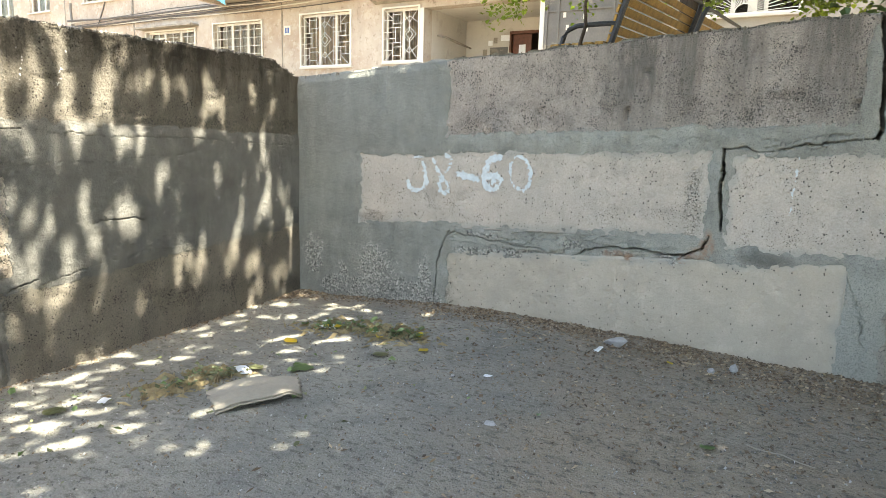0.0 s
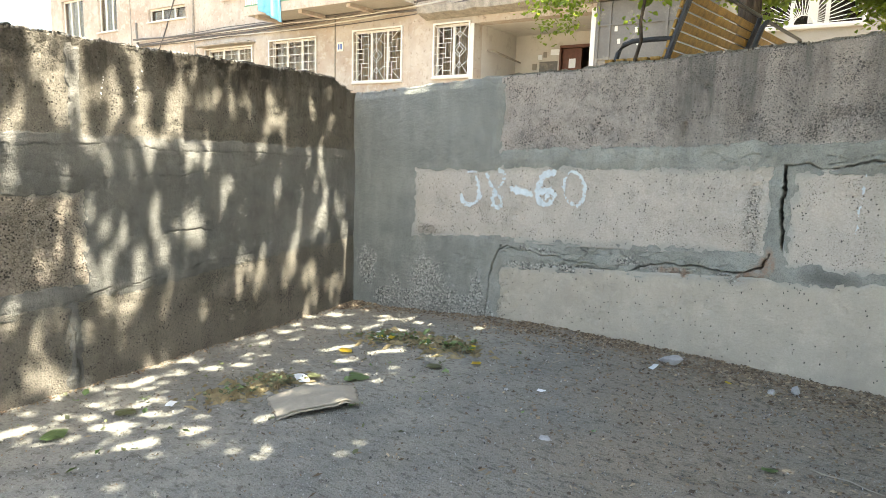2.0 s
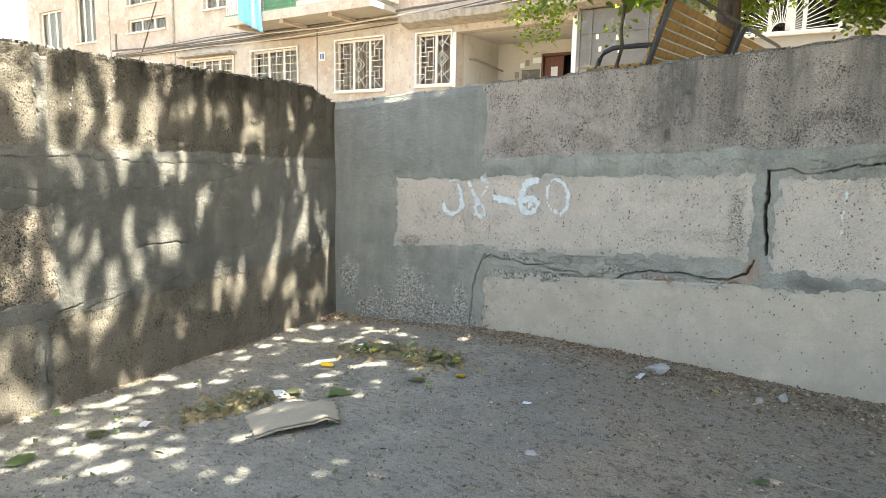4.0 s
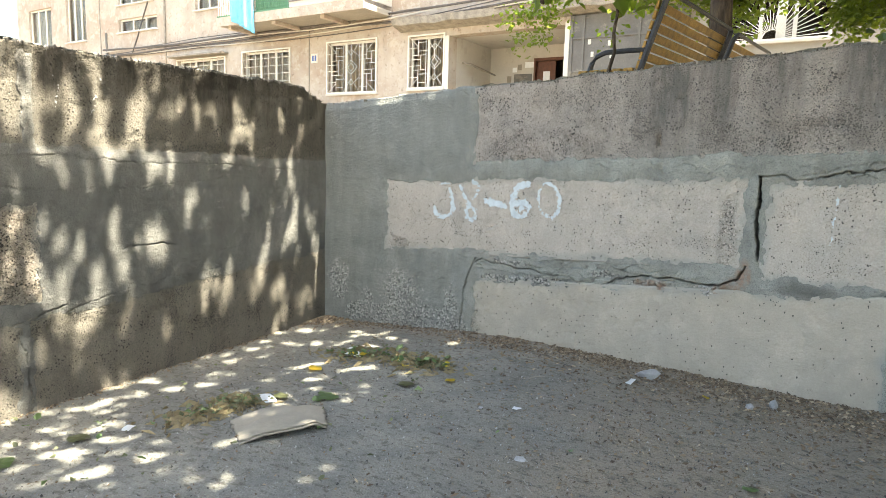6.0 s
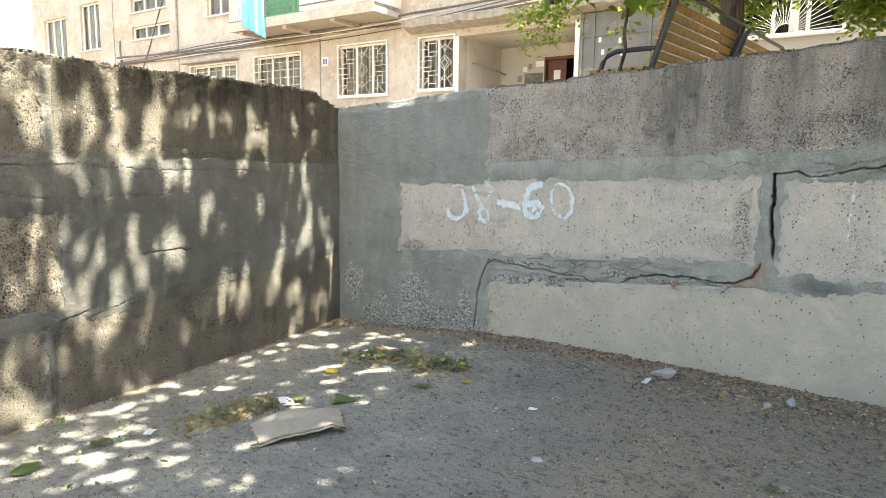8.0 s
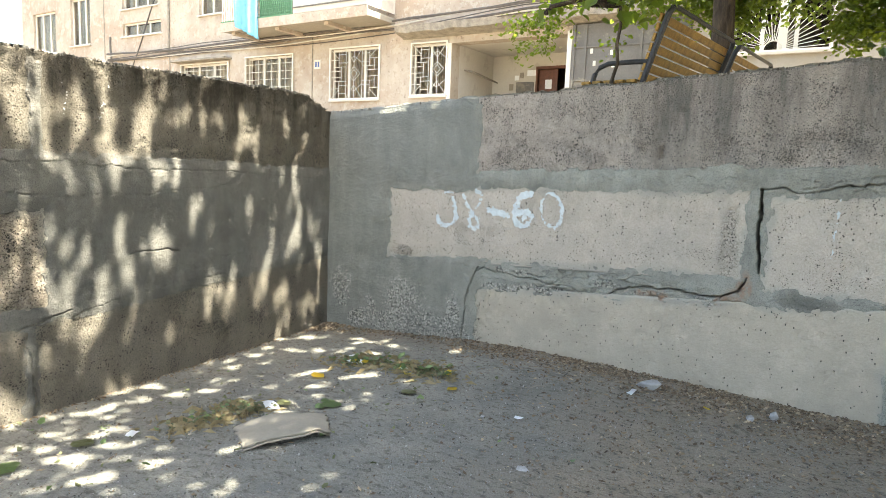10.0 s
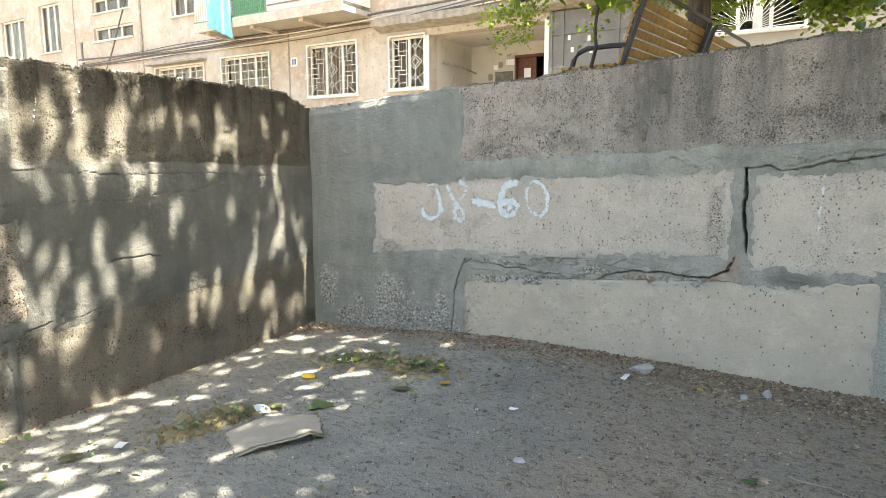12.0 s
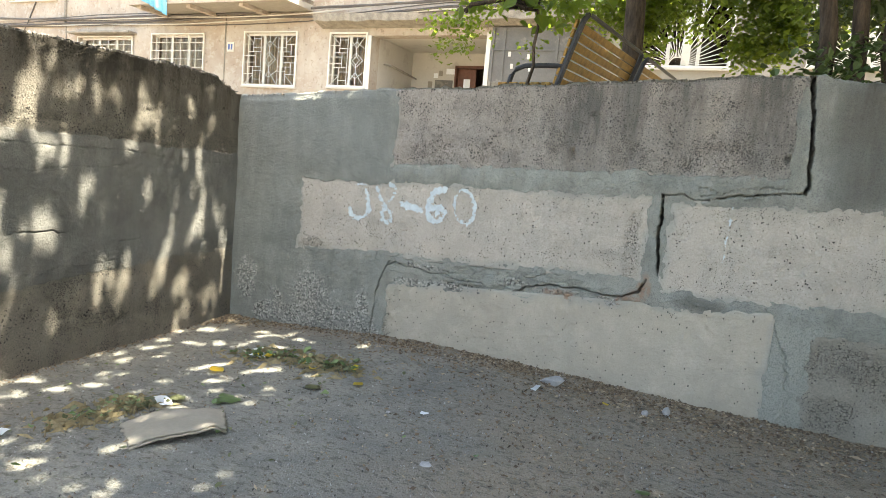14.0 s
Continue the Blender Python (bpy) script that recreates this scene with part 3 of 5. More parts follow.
def north_front(U, V, T):
    base = 0.004 * fbm(U * 2, V * 2, 3, 1) + 0.002 * fbm(U * 15, V * 15, 3, 2)
    cover = np.full(U.shape, -1.0)
    for i, b in enumerate(NORTH_BLOCKS):
        cover = np.maximum(cover, inside(U, V, *b, seed=40 + i))
    sunk = smooth(-0.001, 0.006, cover) * 0.045 + 0.006 * smooth(-0.06, 0.0, cover)
    deep = crack_depth(U, V, NORTH_CRACKS, 61)
    rough = spots(U, V, [(0.66, 0.20, 0.19, 0.17), (0.13, 0.24, 0.10, 0.16), (0.98, 0.06, 0.24, 0.12), (1.13, 0.2, 0.06, 0.16), (0.5, 0.02, 0.35, 0.09), (0.42, 0.15, 0.06, 0.07), (2.72, 0.49, 0.11, 0.04), (2.42, 0.49, 0.13, 0.03), (1.5, 0.41, 0.16, 0.022), (1.85, 0.43, 0.2, 0.022), (2.15, 0.52, 0.08, 0.03), (1.55, 0.52, 0.12, 0.018)])
    crest = 0.012 * smooth(T - 0.05, T, V)
    patch = np.maximum(smooth(1.42, 1.2, U) * smooth(0.95, 1.1, V), smooth(0.62, 0.5, U))
    patch = np.maximum(patch, smooth(0.66, 0.76, U) * smooth(1.28, 1.18, U) * smooth(0.56, 0.48, V))
    patch = np.maximum(patch, 0.9 * smooth(3.62, 3.7, U) * smooth(1.1, 1.2, V)) * (0.6 + 0.6 * vnoise(U * 3, V * 3, 19))
    # the small smudge beside the joint
    smudge = smooth(1.3, 0.3, np.hypot((U - 3.2) / 0.16, (V - 0.555) / 0.05) + 0.4 * fbm(U * 9, V * 9, 3, 80))
    # and darker right of 3.64, above 1.1 m
    smudge = np.maximum(smudge, 0.9 * smooth(3.64, 3.8, U) * smooth(1.08, 1.2, V) * (0.65 + 0.5 * vnoise(U * 4, V * 4, 81)))
    rust = spots(U, V, [(2.83, 0.50, 0.07, 0.06), (2.9, 0.60, 0.03, 0.06), (2.45, 0.49, 0.10, 0.03)])
    joint = smooth(1.3, 1.36, U) * smooth(2.95, 2.85, U) * smooth(0.40, 0.45, V) * smooth(0.62, 0.56, V)
    flake = smooth(-0.02, 0.015, fbm(U * 5.5, V * 16, 4, 90)) + smooth(0.18, 0.21, fbm(U * 7 + 5, V * 20, 4, 91))
    edge1, edge2 = np.abs(fbm(U * 5.5, V * 16, 4, 90)), np.abs(fbm(U * 7 + 5, V * 20, 4, 91) - 0.195)
    base = base + joint * (0.006 * flake + 0.007 * smooth(0.03, 0.0, edge1) + 0.004 * smooth(0.025, 0.0, edge2))
    plate = joint * (1 - smooth(0.0, 1.0, flake)) + 1.5 * smooth(3.46, 3.54, U) * smooth(3.80, 3.72, U) * smooth(0.58, 0.48, V)
    stain = 0.5 * smooth(T - 0.5, T - 0.02, V) * smooth(1.3, 1.8, U) + 0.8 * smooth(3.6, 4.0, U) * smooth(0.9, 1.3, V)
    return -0.004 + base + sunk + deep + crest + 0.006 * rough * fbm(U * 40, V * 40, 2, 8), {"patch": patch, "rough_patch": rough, "stain": stain, "plate": plate, "rust": rust, "smudge": smudge}


def side_top(u):
    return 1.632 - 0.085 * smooth(-0.3, 0.0, u) + 0.012 * fbm(u * 4, u * 0, 3, 22) + 0.007 * fbm(u * 19, u * 0, 3, 23)


def side_front(U, V, T):
    base = 0.005 * fbm(U * 2, V * 2, 3, 3) + 0.002 * fbm(U * 15, V * 15, 3, 4)
    cover = np.full(U.shape, -1.0)
    for i, b in enumerate(SIDE_BLOCKS):
        cover = np.maximum(cover, inside(U, V, *b, seed=50 + i, rag=0.022))
    sunk = smooth(-0.001, 0.006, cover) * 0.045 + 0.007 * smooth(-0.06, 0.0, cover)
    deep = crack_depth(U, V, SIDE_CRACKS, 71)
    rough = spots(U, V, [(-0.9, 0.36, 0.25, 0.05), (-0.25, 0.36, 0.25, 0.05)]) * 0.6
    crest = 0.02 * smooth(T - 0.06, T, V)
    patch = smooth(0.3, 0.7, vnoise(U * 1.5, V * 2.5, 9))
    stain = 0.9 * smooth(T - 0.75, T - 0.1, V)
    return -0.006 + base + sunk + deep + crest, {"patch": patch, "rough_patch": rough, "stain": stain}


def block_piece(name, parent, rect, to_world, top, material, seed, rough_list, stain_amount, reach, lo_clip=-0.3, holes_=()):
    """One cast block of the wall: a slab with worn, uneven face set into the render."""
    left, right, low, high = rect
    pad = 0.03
    us = np.linspace(left - pad, right + pad, max(8, int((right - left) / 0.011)))
    k = np.linspace(0, 1, 56)
    K, U = np.meshgrid(k, us, indexing="ij")
    f = np.clip((U - left) / (right - left), 0, 1)
    lo = np.maximum(low[0] + (low[1] - low[0]) * f - pad, lo_clip)
    hi = np.minimum(high[0] + (high[1] - high[0]) * f + pad, top(U) - 0.004)
    V = lo + (hi - lo) * K
    rough = spots(U, V, rough_list)
    D = 0.002 + 0.004 * fbm(U * 3, V * 3, 3, seed) + 0.003 * fbm(U * 22, V * 22, 2, seed + 1) + 0.006 * rough * (0.5 + fbm(U * 45, V * 45, 2, seed + 2))
    pits = smooth(0.55, 0.75, vnoise(U * 30, V * 30, seed + 9)) * smooth(0.45, 0.7, vnoise(U * 4, V * 4, seed + 10) + 0.4 * rough)
    D = D + 0.005 * pits
    for cu, cv, ru, rv, deep in holes_:
        D = D + deep * smooth(1.2, 0.7, np.hypot((U - cu) / ru, (V - cv) / rv))
    stain = stain_amount * smooth(top(U) - reach, top(U) - 0.02, V) * (1.0 if left < 0 else (0.08 + 1.3 * smooth(1.5, 2.3, U)))
    e = np.minimum(np.minimum(U - left, right - U), np.minimum(V - low[0] - (low[1] - low[0]) * f, high[0] + (high[1] - high[0]) * f - V))
    smear = smooth(0.035, -0.01, e + 0.05 * fbm(U * 8, V * 8, 4, seed + 12) + 0.015)
    n, mrows = len(us), len(k)
    front = to_world(U, V, D).reshape(-1, 3)
    ring = [i for i in range(n)] + [r * n + n - 1 for r in range(1, mrows)] + [(mrows - 1) * n + c for c in range(n - 2, -1, -1)] + [r * n for r in range(mrows - 2, 0, -1)]
    backs = to_world(U, V, np.full_like(U, 0.25)).reshape(-1, 3)[ring]
    faces = grid_faces(n, mrows)
    c0 = len(front)
    for a in range(len(ring)):
        b = (a + 1) % len(ring)
        faces.append([ring[b], ring[a], c0 + a, c0 + b])
    at = {"smear": np.concatenate([smear.ravel(), np.zeros(len(ring))]), "rough_patch": np.concatenate([rough.ravel(), np.zeros(len(ring))]), "stain": np.concatenate([stain.ravel(), np.zeros(len(ring))])}
    return mesh_object(name, np.concatenate([front, backs]), faces, material, parent, flat=False, attrs=at)


def to_north(u, v, d):
    return np.stack([u, d, v], -1)


def to_side(u, v, d):
    return np.stack([-d, u, v], -1)


def build_walls():
    us = np.concatenate([np.arange(0.0, 1.16, 0.0065), np.arange(1.16, 3.75, 0.0038), np.arange(3.75, 4.5, 0.0065), [4.6, 4.8, 5.2, 6, 7, 9]])
    vs = np.concatenate([np.arange(-0.25, 0.41, 0.0055), np.arange(0.41, 0.63, 0.0028), np.arange(0.63, 1.70, 0.0052)])
    north = wall_mesh("wall_north", us, vs, north_top, north_front, 0.4, to_north, PLASTER)
    tagged(north, "cracked retaining wall of concrete blocks patched with cement", "wall", kind="structure")
    rough_n = [[(1.5, 1.25, 0.22, 0.10), (1.95, 1.28, 0.12, 0.07), (2.75, 1.30, 0.16, 0.09), (3.15, 1.32, 0.12, 0.10)],
               [(2.8, 0.82, 0.06, 0.2), (0.7, 0.57, 0.1, 0.04)], [], [(1.28, 0.15, 0.06, 0.2)], [(3.95, 0.36, 0.22, 0.10), (4.25, 0.3, 0.2, 0.14), (3.85, 0.1, 0.1, 0.1)]]
    for i, b in enumerate(NORTH_BLOCKS):
        block_piece("block", north, b, to_north, north_top, (BLOCK, BLOCK_MID, BLOCK_MID, BLOCK_LOW, BLOCK_END)[i], 100 + i, rough_n[i], 0.85, 0.85,
                    holes_=[(2.425, 1.295, 0.013, 0.04, 0.03), (3.50, 1.345, 0.02, 0.018, 0.03), (2.52, 1.52, 0.02, 0.012, 0.02)] if i == 0 else ())
    us = np.concatenate([[-9, -7, -5, -4, -3.4, -3], np.arange(-2.7, 0.0, 0.0046), [0.0]])
    vs = np.arange(-0.35, 1.66, 0.0046)
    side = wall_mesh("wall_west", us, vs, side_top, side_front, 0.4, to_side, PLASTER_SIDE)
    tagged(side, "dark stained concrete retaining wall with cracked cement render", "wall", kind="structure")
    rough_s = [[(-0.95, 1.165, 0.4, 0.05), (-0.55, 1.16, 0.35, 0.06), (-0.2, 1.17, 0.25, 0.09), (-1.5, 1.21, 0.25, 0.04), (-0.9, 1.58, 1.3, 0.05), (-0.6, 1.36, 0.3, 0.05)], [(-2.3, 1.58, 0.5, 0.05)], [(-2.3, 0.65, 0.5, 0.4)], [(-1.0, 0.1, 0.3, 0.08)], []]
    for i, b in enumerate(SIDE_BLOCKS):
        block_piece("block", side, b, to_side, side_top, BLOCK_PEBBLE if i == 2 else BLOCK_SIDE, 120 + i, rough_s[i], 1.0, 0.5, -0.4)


    # plain wall to the east, unseen, added to block low light from that side
    us, vs = np.arange(-14.0, 0.01, 0.25), np.arange(-0.3, 1.5, 0.3)
    plain_front = lambda U, V, T: (0.01 * fbm(U, V, 3, 5), {"patch": vnoise(U, V, 6)})
    east = wall_mesh("wall_east", us, vs, lambda u: 1.35 + 0.01 * fbm(u, u * 0, 2, 8), plain_front, 0.4, lambda u, v, d: np.stack([7.2 + d, -u - 14.0, v], -1), PLASTER)
    tagged(east, "plain grey cement wall closing the yard", "wall", kind="structure")


build_walls()


# ---- the apartment building ----
FY = 9.5          # plane of the facade


def holed_wall(x0, x1, z0, z1, y, thick, holes):
    """A wall facing -y with rectangular openings cut through."""
    xs = sorted({x0, x1, *[h[0] for h in holes], *[h[1] for h in holes]})
    zs = sorted({z0, z1, *[h[2] for h in holes], *[h[3] for h in holes]})
    bm, v = bmesh.new(), {}

    def vert(i, j, k):
        if (i, j, k) not in v:
            v[i, j, k] = bm.verts.new((xs[i], y + k * thick, zs[j]))
        return v[i, j, k]

    def solid(i, j):
        if not (0 <= i < len(xs) - 1 and 0 <= j < len(zs) - 1):
            return False
        cx, cz = (xs[i] + xs[i + 1]) / 2, (zs[j] + zs[j + 1]) / 2
        return not any(h[0] < cx < h[1] and h[2] < cz < h[3] for h in holes)
    for i in range(len(xs) - 1):
        for j in range(len(zs) - 1):
            if not solid(i, j):
                continue
            bm.faces.new((vert(i, j, 0), vert(i + 1, j, 0), vert(i + 1, j + 1, 0), vert(i, j + 1, 0)))
            bm.faces.new((vert(i, j, 1), vert(i, j + 1, 1), vert(i + 1, j + 1, 1), vert(i + 1, j, 1)))
            for (di, dj, a, b) in ((-1, 0, (i, j), (i, j + 1)), (1, 0, (i + 1, j + 1), (i + 1, j)), (0, -1, (i + 1, j), (i, j)), (0, 1, (i, j + 1), (i + 1, j + 1))):
                if not solid(i + di, j + dj):
                    bm.faces.new((vert(*a, 0), vert(*b, 0), vert(*b, 1), vert(*a, 1)))
    return bm


BUILDING = tagged(empty("apartment_building", (-8, FY + 4, 1.45)), "peach rendered apartment block with grilled windows and a balcony", "building")
BUILDING_INV = Matrix.Translation((-8, FY + 4, 1.45)).inverted()


def bpart(name, bm, material, parent=None, label=""):
    """A part of the building, given in world metres."""
    ob = part(name, bm, material, parent or BUILDING, label)
    if not parent:
        ob.matrix_parent_inverse = BUILDING_INV
    return ob


# left, right, low, high of the openings
WINDOWS = {
    "flower": (-8.63, -7.00, 2.82, 4.14),
    "flower_narrow": (-5.98, -4.98, 2.86, 4.10),
    "white_grid": (-11.95, -10.05, 2.80, 4.10),
    "white_grid_far": (-15.0, -12.75, 2.80, 4.03),
    "slot_low": (-18.2, -16.05, 5.15, 5.58),
    "slot_high": (-18.2, -16.2, 6.05, 6.5),
    "upper_a": (-24.2, -22.55, 4.9, 6.42),
    "upper_b": (-21.5, -20.2, 5.05, 6.7),
    "upper_c": (-14.1, -13.0, 5.5, 7.0),
    "upper_d": (-12.2, -10.0, 5.0, 6.9),
    "upper_e": (-5.2, -3.6, 5.6, 7.0),
    "sunburst": (1.20, 2.86, 3.45, 4.95),
    "sunburst_second": (4.15, 5.85, 3.50, 5.0),
}
PORTAL = (-4.85, -1.96, 0.8, 4.06)
holes = list(WINDOWS.values()) + [PORTAL]
bpart("wall", holed_wall(-25.1, -1.0, 0.8, 9.0, FY, 0.35, [h for h in holes if h[1] < -1]), FACADE)
bpart("wall", holed_wall(-1.0, 14.0, 0.8, 9.0, FY + 0.02, 0.35, [h for h in holes if h[0] > -1]), CREAM, label="cream rendered wall")
bpart("wall", boxes(((-25.1, FY + 0.36, 0.8), (-24.75, FY + 9, 9.0)), ((13.6, FY + 0.38, 0.8), (14, FY + 9, 9.0)), ((-25.1, FY + 9.01, 0.8), (14, FY + 9.3, 9.0))), FACADE)
bpart("roof", boxes(((-25.4, FY - 0.3, 9.01), (14.3, FY + 9.5, 9.25))), ROOFING)
bpart("plinth", boxes(((-25.1, FY - 0.06, 0.8), (-4.95, FY - 0.003, 2.0)), ((-1.1, FY - 0.05, 0.8), (14, FY + 0.015, 2.1))), ROOFING)
# panel joints and stains of cement on the facade
for x in (-9.32, -15.6, -19.3):
    bm = bmesh.new()
    pts = [(x + 0.02 * noise.noise((x, z * 2.1, 3)), FY - 0.004, z) for z in np.arange(1.6, 8.9, 0.22)]
    tube(bm, pts, 0.022, 5)
    bpart("panel_joint", bm, ROOFING, label="dark cement panel joint")


def window_unit(key, style):
    x0, x1, z0, z1 = WINDOWS[key]
    y = FY + (0.02 if x0 > -1 else 0.0)
    f = 0.055
    wide = x1 - x0
    bays = 3 if wide > 1.2 else 2
    cut = [(x0 + wide * k / bays + f * 0.6, x0 + wide * (k + 1) / bays - f * 0.6, z0 + f, z1 - f) for k in range(bays)]
    frame_bm = holed_wall(x0, x1, z0, z1, y + 0.09, 0.07, cut)
    win = bpart("window", frame_bm, WHITE_PAINT)
    win["label"] = "white framed window"

    def sub(name, bm, mat, label=""):
        return part(name, bm, mat, win, label)
    pane = sub("pane", boxes(((x0 + f, y + 0.12, z0 + f), (x1 - f, y + 0.126, z1 - f))), GLASS)
    pane.visible_shadow = False
    # flat dark sheet behind the panes, standing in for the unlit room
    sub("dark_backing", boxes(((x0 - 0.02, y + 0.75, z0 - 0.02), (x1 + 0.02, y + 0.8, z1 + 0.02))), DARK_ROOM)
    if style in ("curtain", "slot", "grid", "flower"):
        bm = bmesh.new()
        n = 40
        rows = []
        for zz in (z0 + f, z1 - f):
            rows.append([bm.verts.new((x0 + f + (wide - 2 * f) * i / n, y + 0.25 + 0.03 * math.sin(i * 1.9), zz)) for i in range(n + 1)])
        for i in range(n):
            bm.faces.new((rows[0][i], rows[0][i + 1], rows[1][i + 1], rows[1][i]))
        bmesh.ops.solidify(bm, geom=list(bm.faces), thickness=0.004)
        sub("curtain", bm, BLIND if style == "flower" else CURTAIN)
    sub("sill", boxes(((x0 - 0.05, y - 0.07, z0 - 0.05), (x1 + 0.05, y + 0.088, z0 - 0.004)), bevel=0.006), WHITEWASH)
    g = y - 0.035                      # plane of the grille
    if style in ("flower", "grid", "sunburst"):
        e = 0.035
        sub("grille_frame", boxes(((x0 - 0.03, g - 0.02, z0 - 0.003), (x0 - 0.03 + e, g + 0.02, z1 + 0.03)), ((x1 + 0.03 - e, g - 0.02, z0 - 0.003), (x1 + 0.03, g + 0.02, z1 + 0.03)),
                                  ((x0 - 0.03 + e, g - 0.02, z1 + 0.03 - e), (x1 + 0.03 - e, g + 0.02, z1 + 0.03)), ((x0 - 0.03 + e, g - 0.02, z0 - 0.003), (x1 + 0.03 - e, g + 0.02, z0 - 0.003 + e))), WHITE_PAINT)
    if style == "flower":
        bays = 3 if wide > 1.2 else 2
        seg = []
        h = z1 - z0

        def P(b, s, t):
            left = x0 + wide * b / bays
            return (left + wide / bays * s, g, z0 + h * t)
        for b in range(1, bays):
            seg.append((P(b, 0, 0), P(b, 0, 1)))
        for b in range(bays):
            centre = (b == 1)
            if centre:
                seg += [(P(b, .5, 0), P(b, .5, .42)), (P(b, .5, .58), P(b, .5, 1))]
                seg += [(P(b, .5, .42), P(b, .3, .5)), (P(b, .3, .5), P(b, .5, .58)), (P(b, .5, .58), P(b, .7, .5)), (P(b, .7, .5), P(b, .5, .42))]
                seg += [(P(b, .5, .36), P(b, .12, .5)), (P(b, .12, .5), P(b, .5, .64)), (P(b, .5, .64), P(b, .88, .5)), (P(b, .88, .5), P(b, .5, .36))]
                for sgn in (0, 1):
                    q = (lambda t: 1 - t) if sgn else (lambda t: t)
                    seg += [(P(b, 0, q(.02)), P(b, .5, q(.28))), (P(b, 1, q(.02)), P(b, .5, q(.28))), (P(b, 0, q(.3)), P(b, .5, q(.16))), (P(b, 1, q(.3)), P(b, .5, q(.16)))]
            else:
                m = (lambda s: s) if b == 0 else (lambda s: 1 - s)
                for q in ((lambda t: t), (lambda t: 1 - t)):
                    seg += [(P(b, m(0), q(0)), P(b, m(.55), q(.2))), (P(b, m(.55), q(0)), P(b, m(.55), q(.36))), (P(b, m(0), q(.22)), P(b, m(.55), q(.22))),
                            (P(b, m(.55), q(.12)), P(b, m(1), q(.12))), (P(b, m(.55), q(.28)), P(b, m(1), q(.28))), (P(b, m(.25), q(.22)), P(b, m(.25), q(.44))),
                            (P(b, m(.25), q(.36)), P(b, m(1), q(.36)))]
                seg += [(P(b, m(0), .44), P(b, m(.7), .44)), (P(b, m(0), .56), P(b, m(.7), .56)), (P(b, m(.7), .36), P(b, m(.7), .64))]
        sub("grille", bars(seg, 0.008, 5), WHITE_PAINT, "white wrought grille with diamond pattern")
    if style == "grid":
        n = 7
        seg = [((x0 + wide * k / n, g, z0), (x0 + wide * k / n, g, z1)) for k in range(1, n)]
        seg += [((x0, g - 0.012, z0 + (z1 - z0) * k / 6), (x1, g - 0.012, z0 + (z1 - z0) * k / 6)) for k in range(1, 6)]
        sub("grille", bars(seg, 0.010, 5), WHITE_PAINT, "white square grille")
    if style == "sunburst":
        cx = x0 + wide * 0.46
        r0, seg = 0.16, []
        for k in range(25):
            a = math.pi * (k + 0.5) / 25
            dx, dz = math.cos(a), math.sin(a)
            reach = min((x1 - cx) / dx if dx > 0.01 else 9, (cx - x0) / -dx if dx < -0.01 else 9, (z1 - z0) / dz if dz > 0.01 else 9)
            seg.append(((cx + r0 * dx, g, z0 + 0.03 + r0 * dz), (cx + reach * dx, g, z0 + 0.03 + (reach - 0.03) * dz)))
        arc = [(cx + r0 * math.cos(math.pi * k / 16), g, z0 + 0.03 + r0 * math.sin(math.pi * k / 16)) for k in range(17)]
        seg += list(zip(arc[:-1], arc[1:]))
        sub("grille", bars(seg, 0.0075, 5), WHITE_PAINT, "white grille of sunburst rays")
        sub("mullion_cover", boxes(((cx + 0.05, y + 0.05, z0 + 0.06), (cx + 0.2, y + 0.085, z1))), WHITE_PAINT)


for key, style in (("flower", "flower"), ("flower_narrow", "flower"), ("white_grid", "grid"), ("white_grid_far", "grid"), ("slot_low", "slot"), ("slot_high", "slot"),
                   ("upper_a", "curtain"), ("upper_b", "curtain"), ("upper_c", "curtain"), ("upper_d", "curtain"), ("upper_e", "curtain"), ("sunburst", "sunburst"), ("sunburst_second", "sunburst")):
    window_unit(key, style)
bpart("awning", boxes(((-15.2, FY - 0.3, 4.10), (-12.6, FY - 0.004, 4.16)), bevel=0.01), ROOFING)


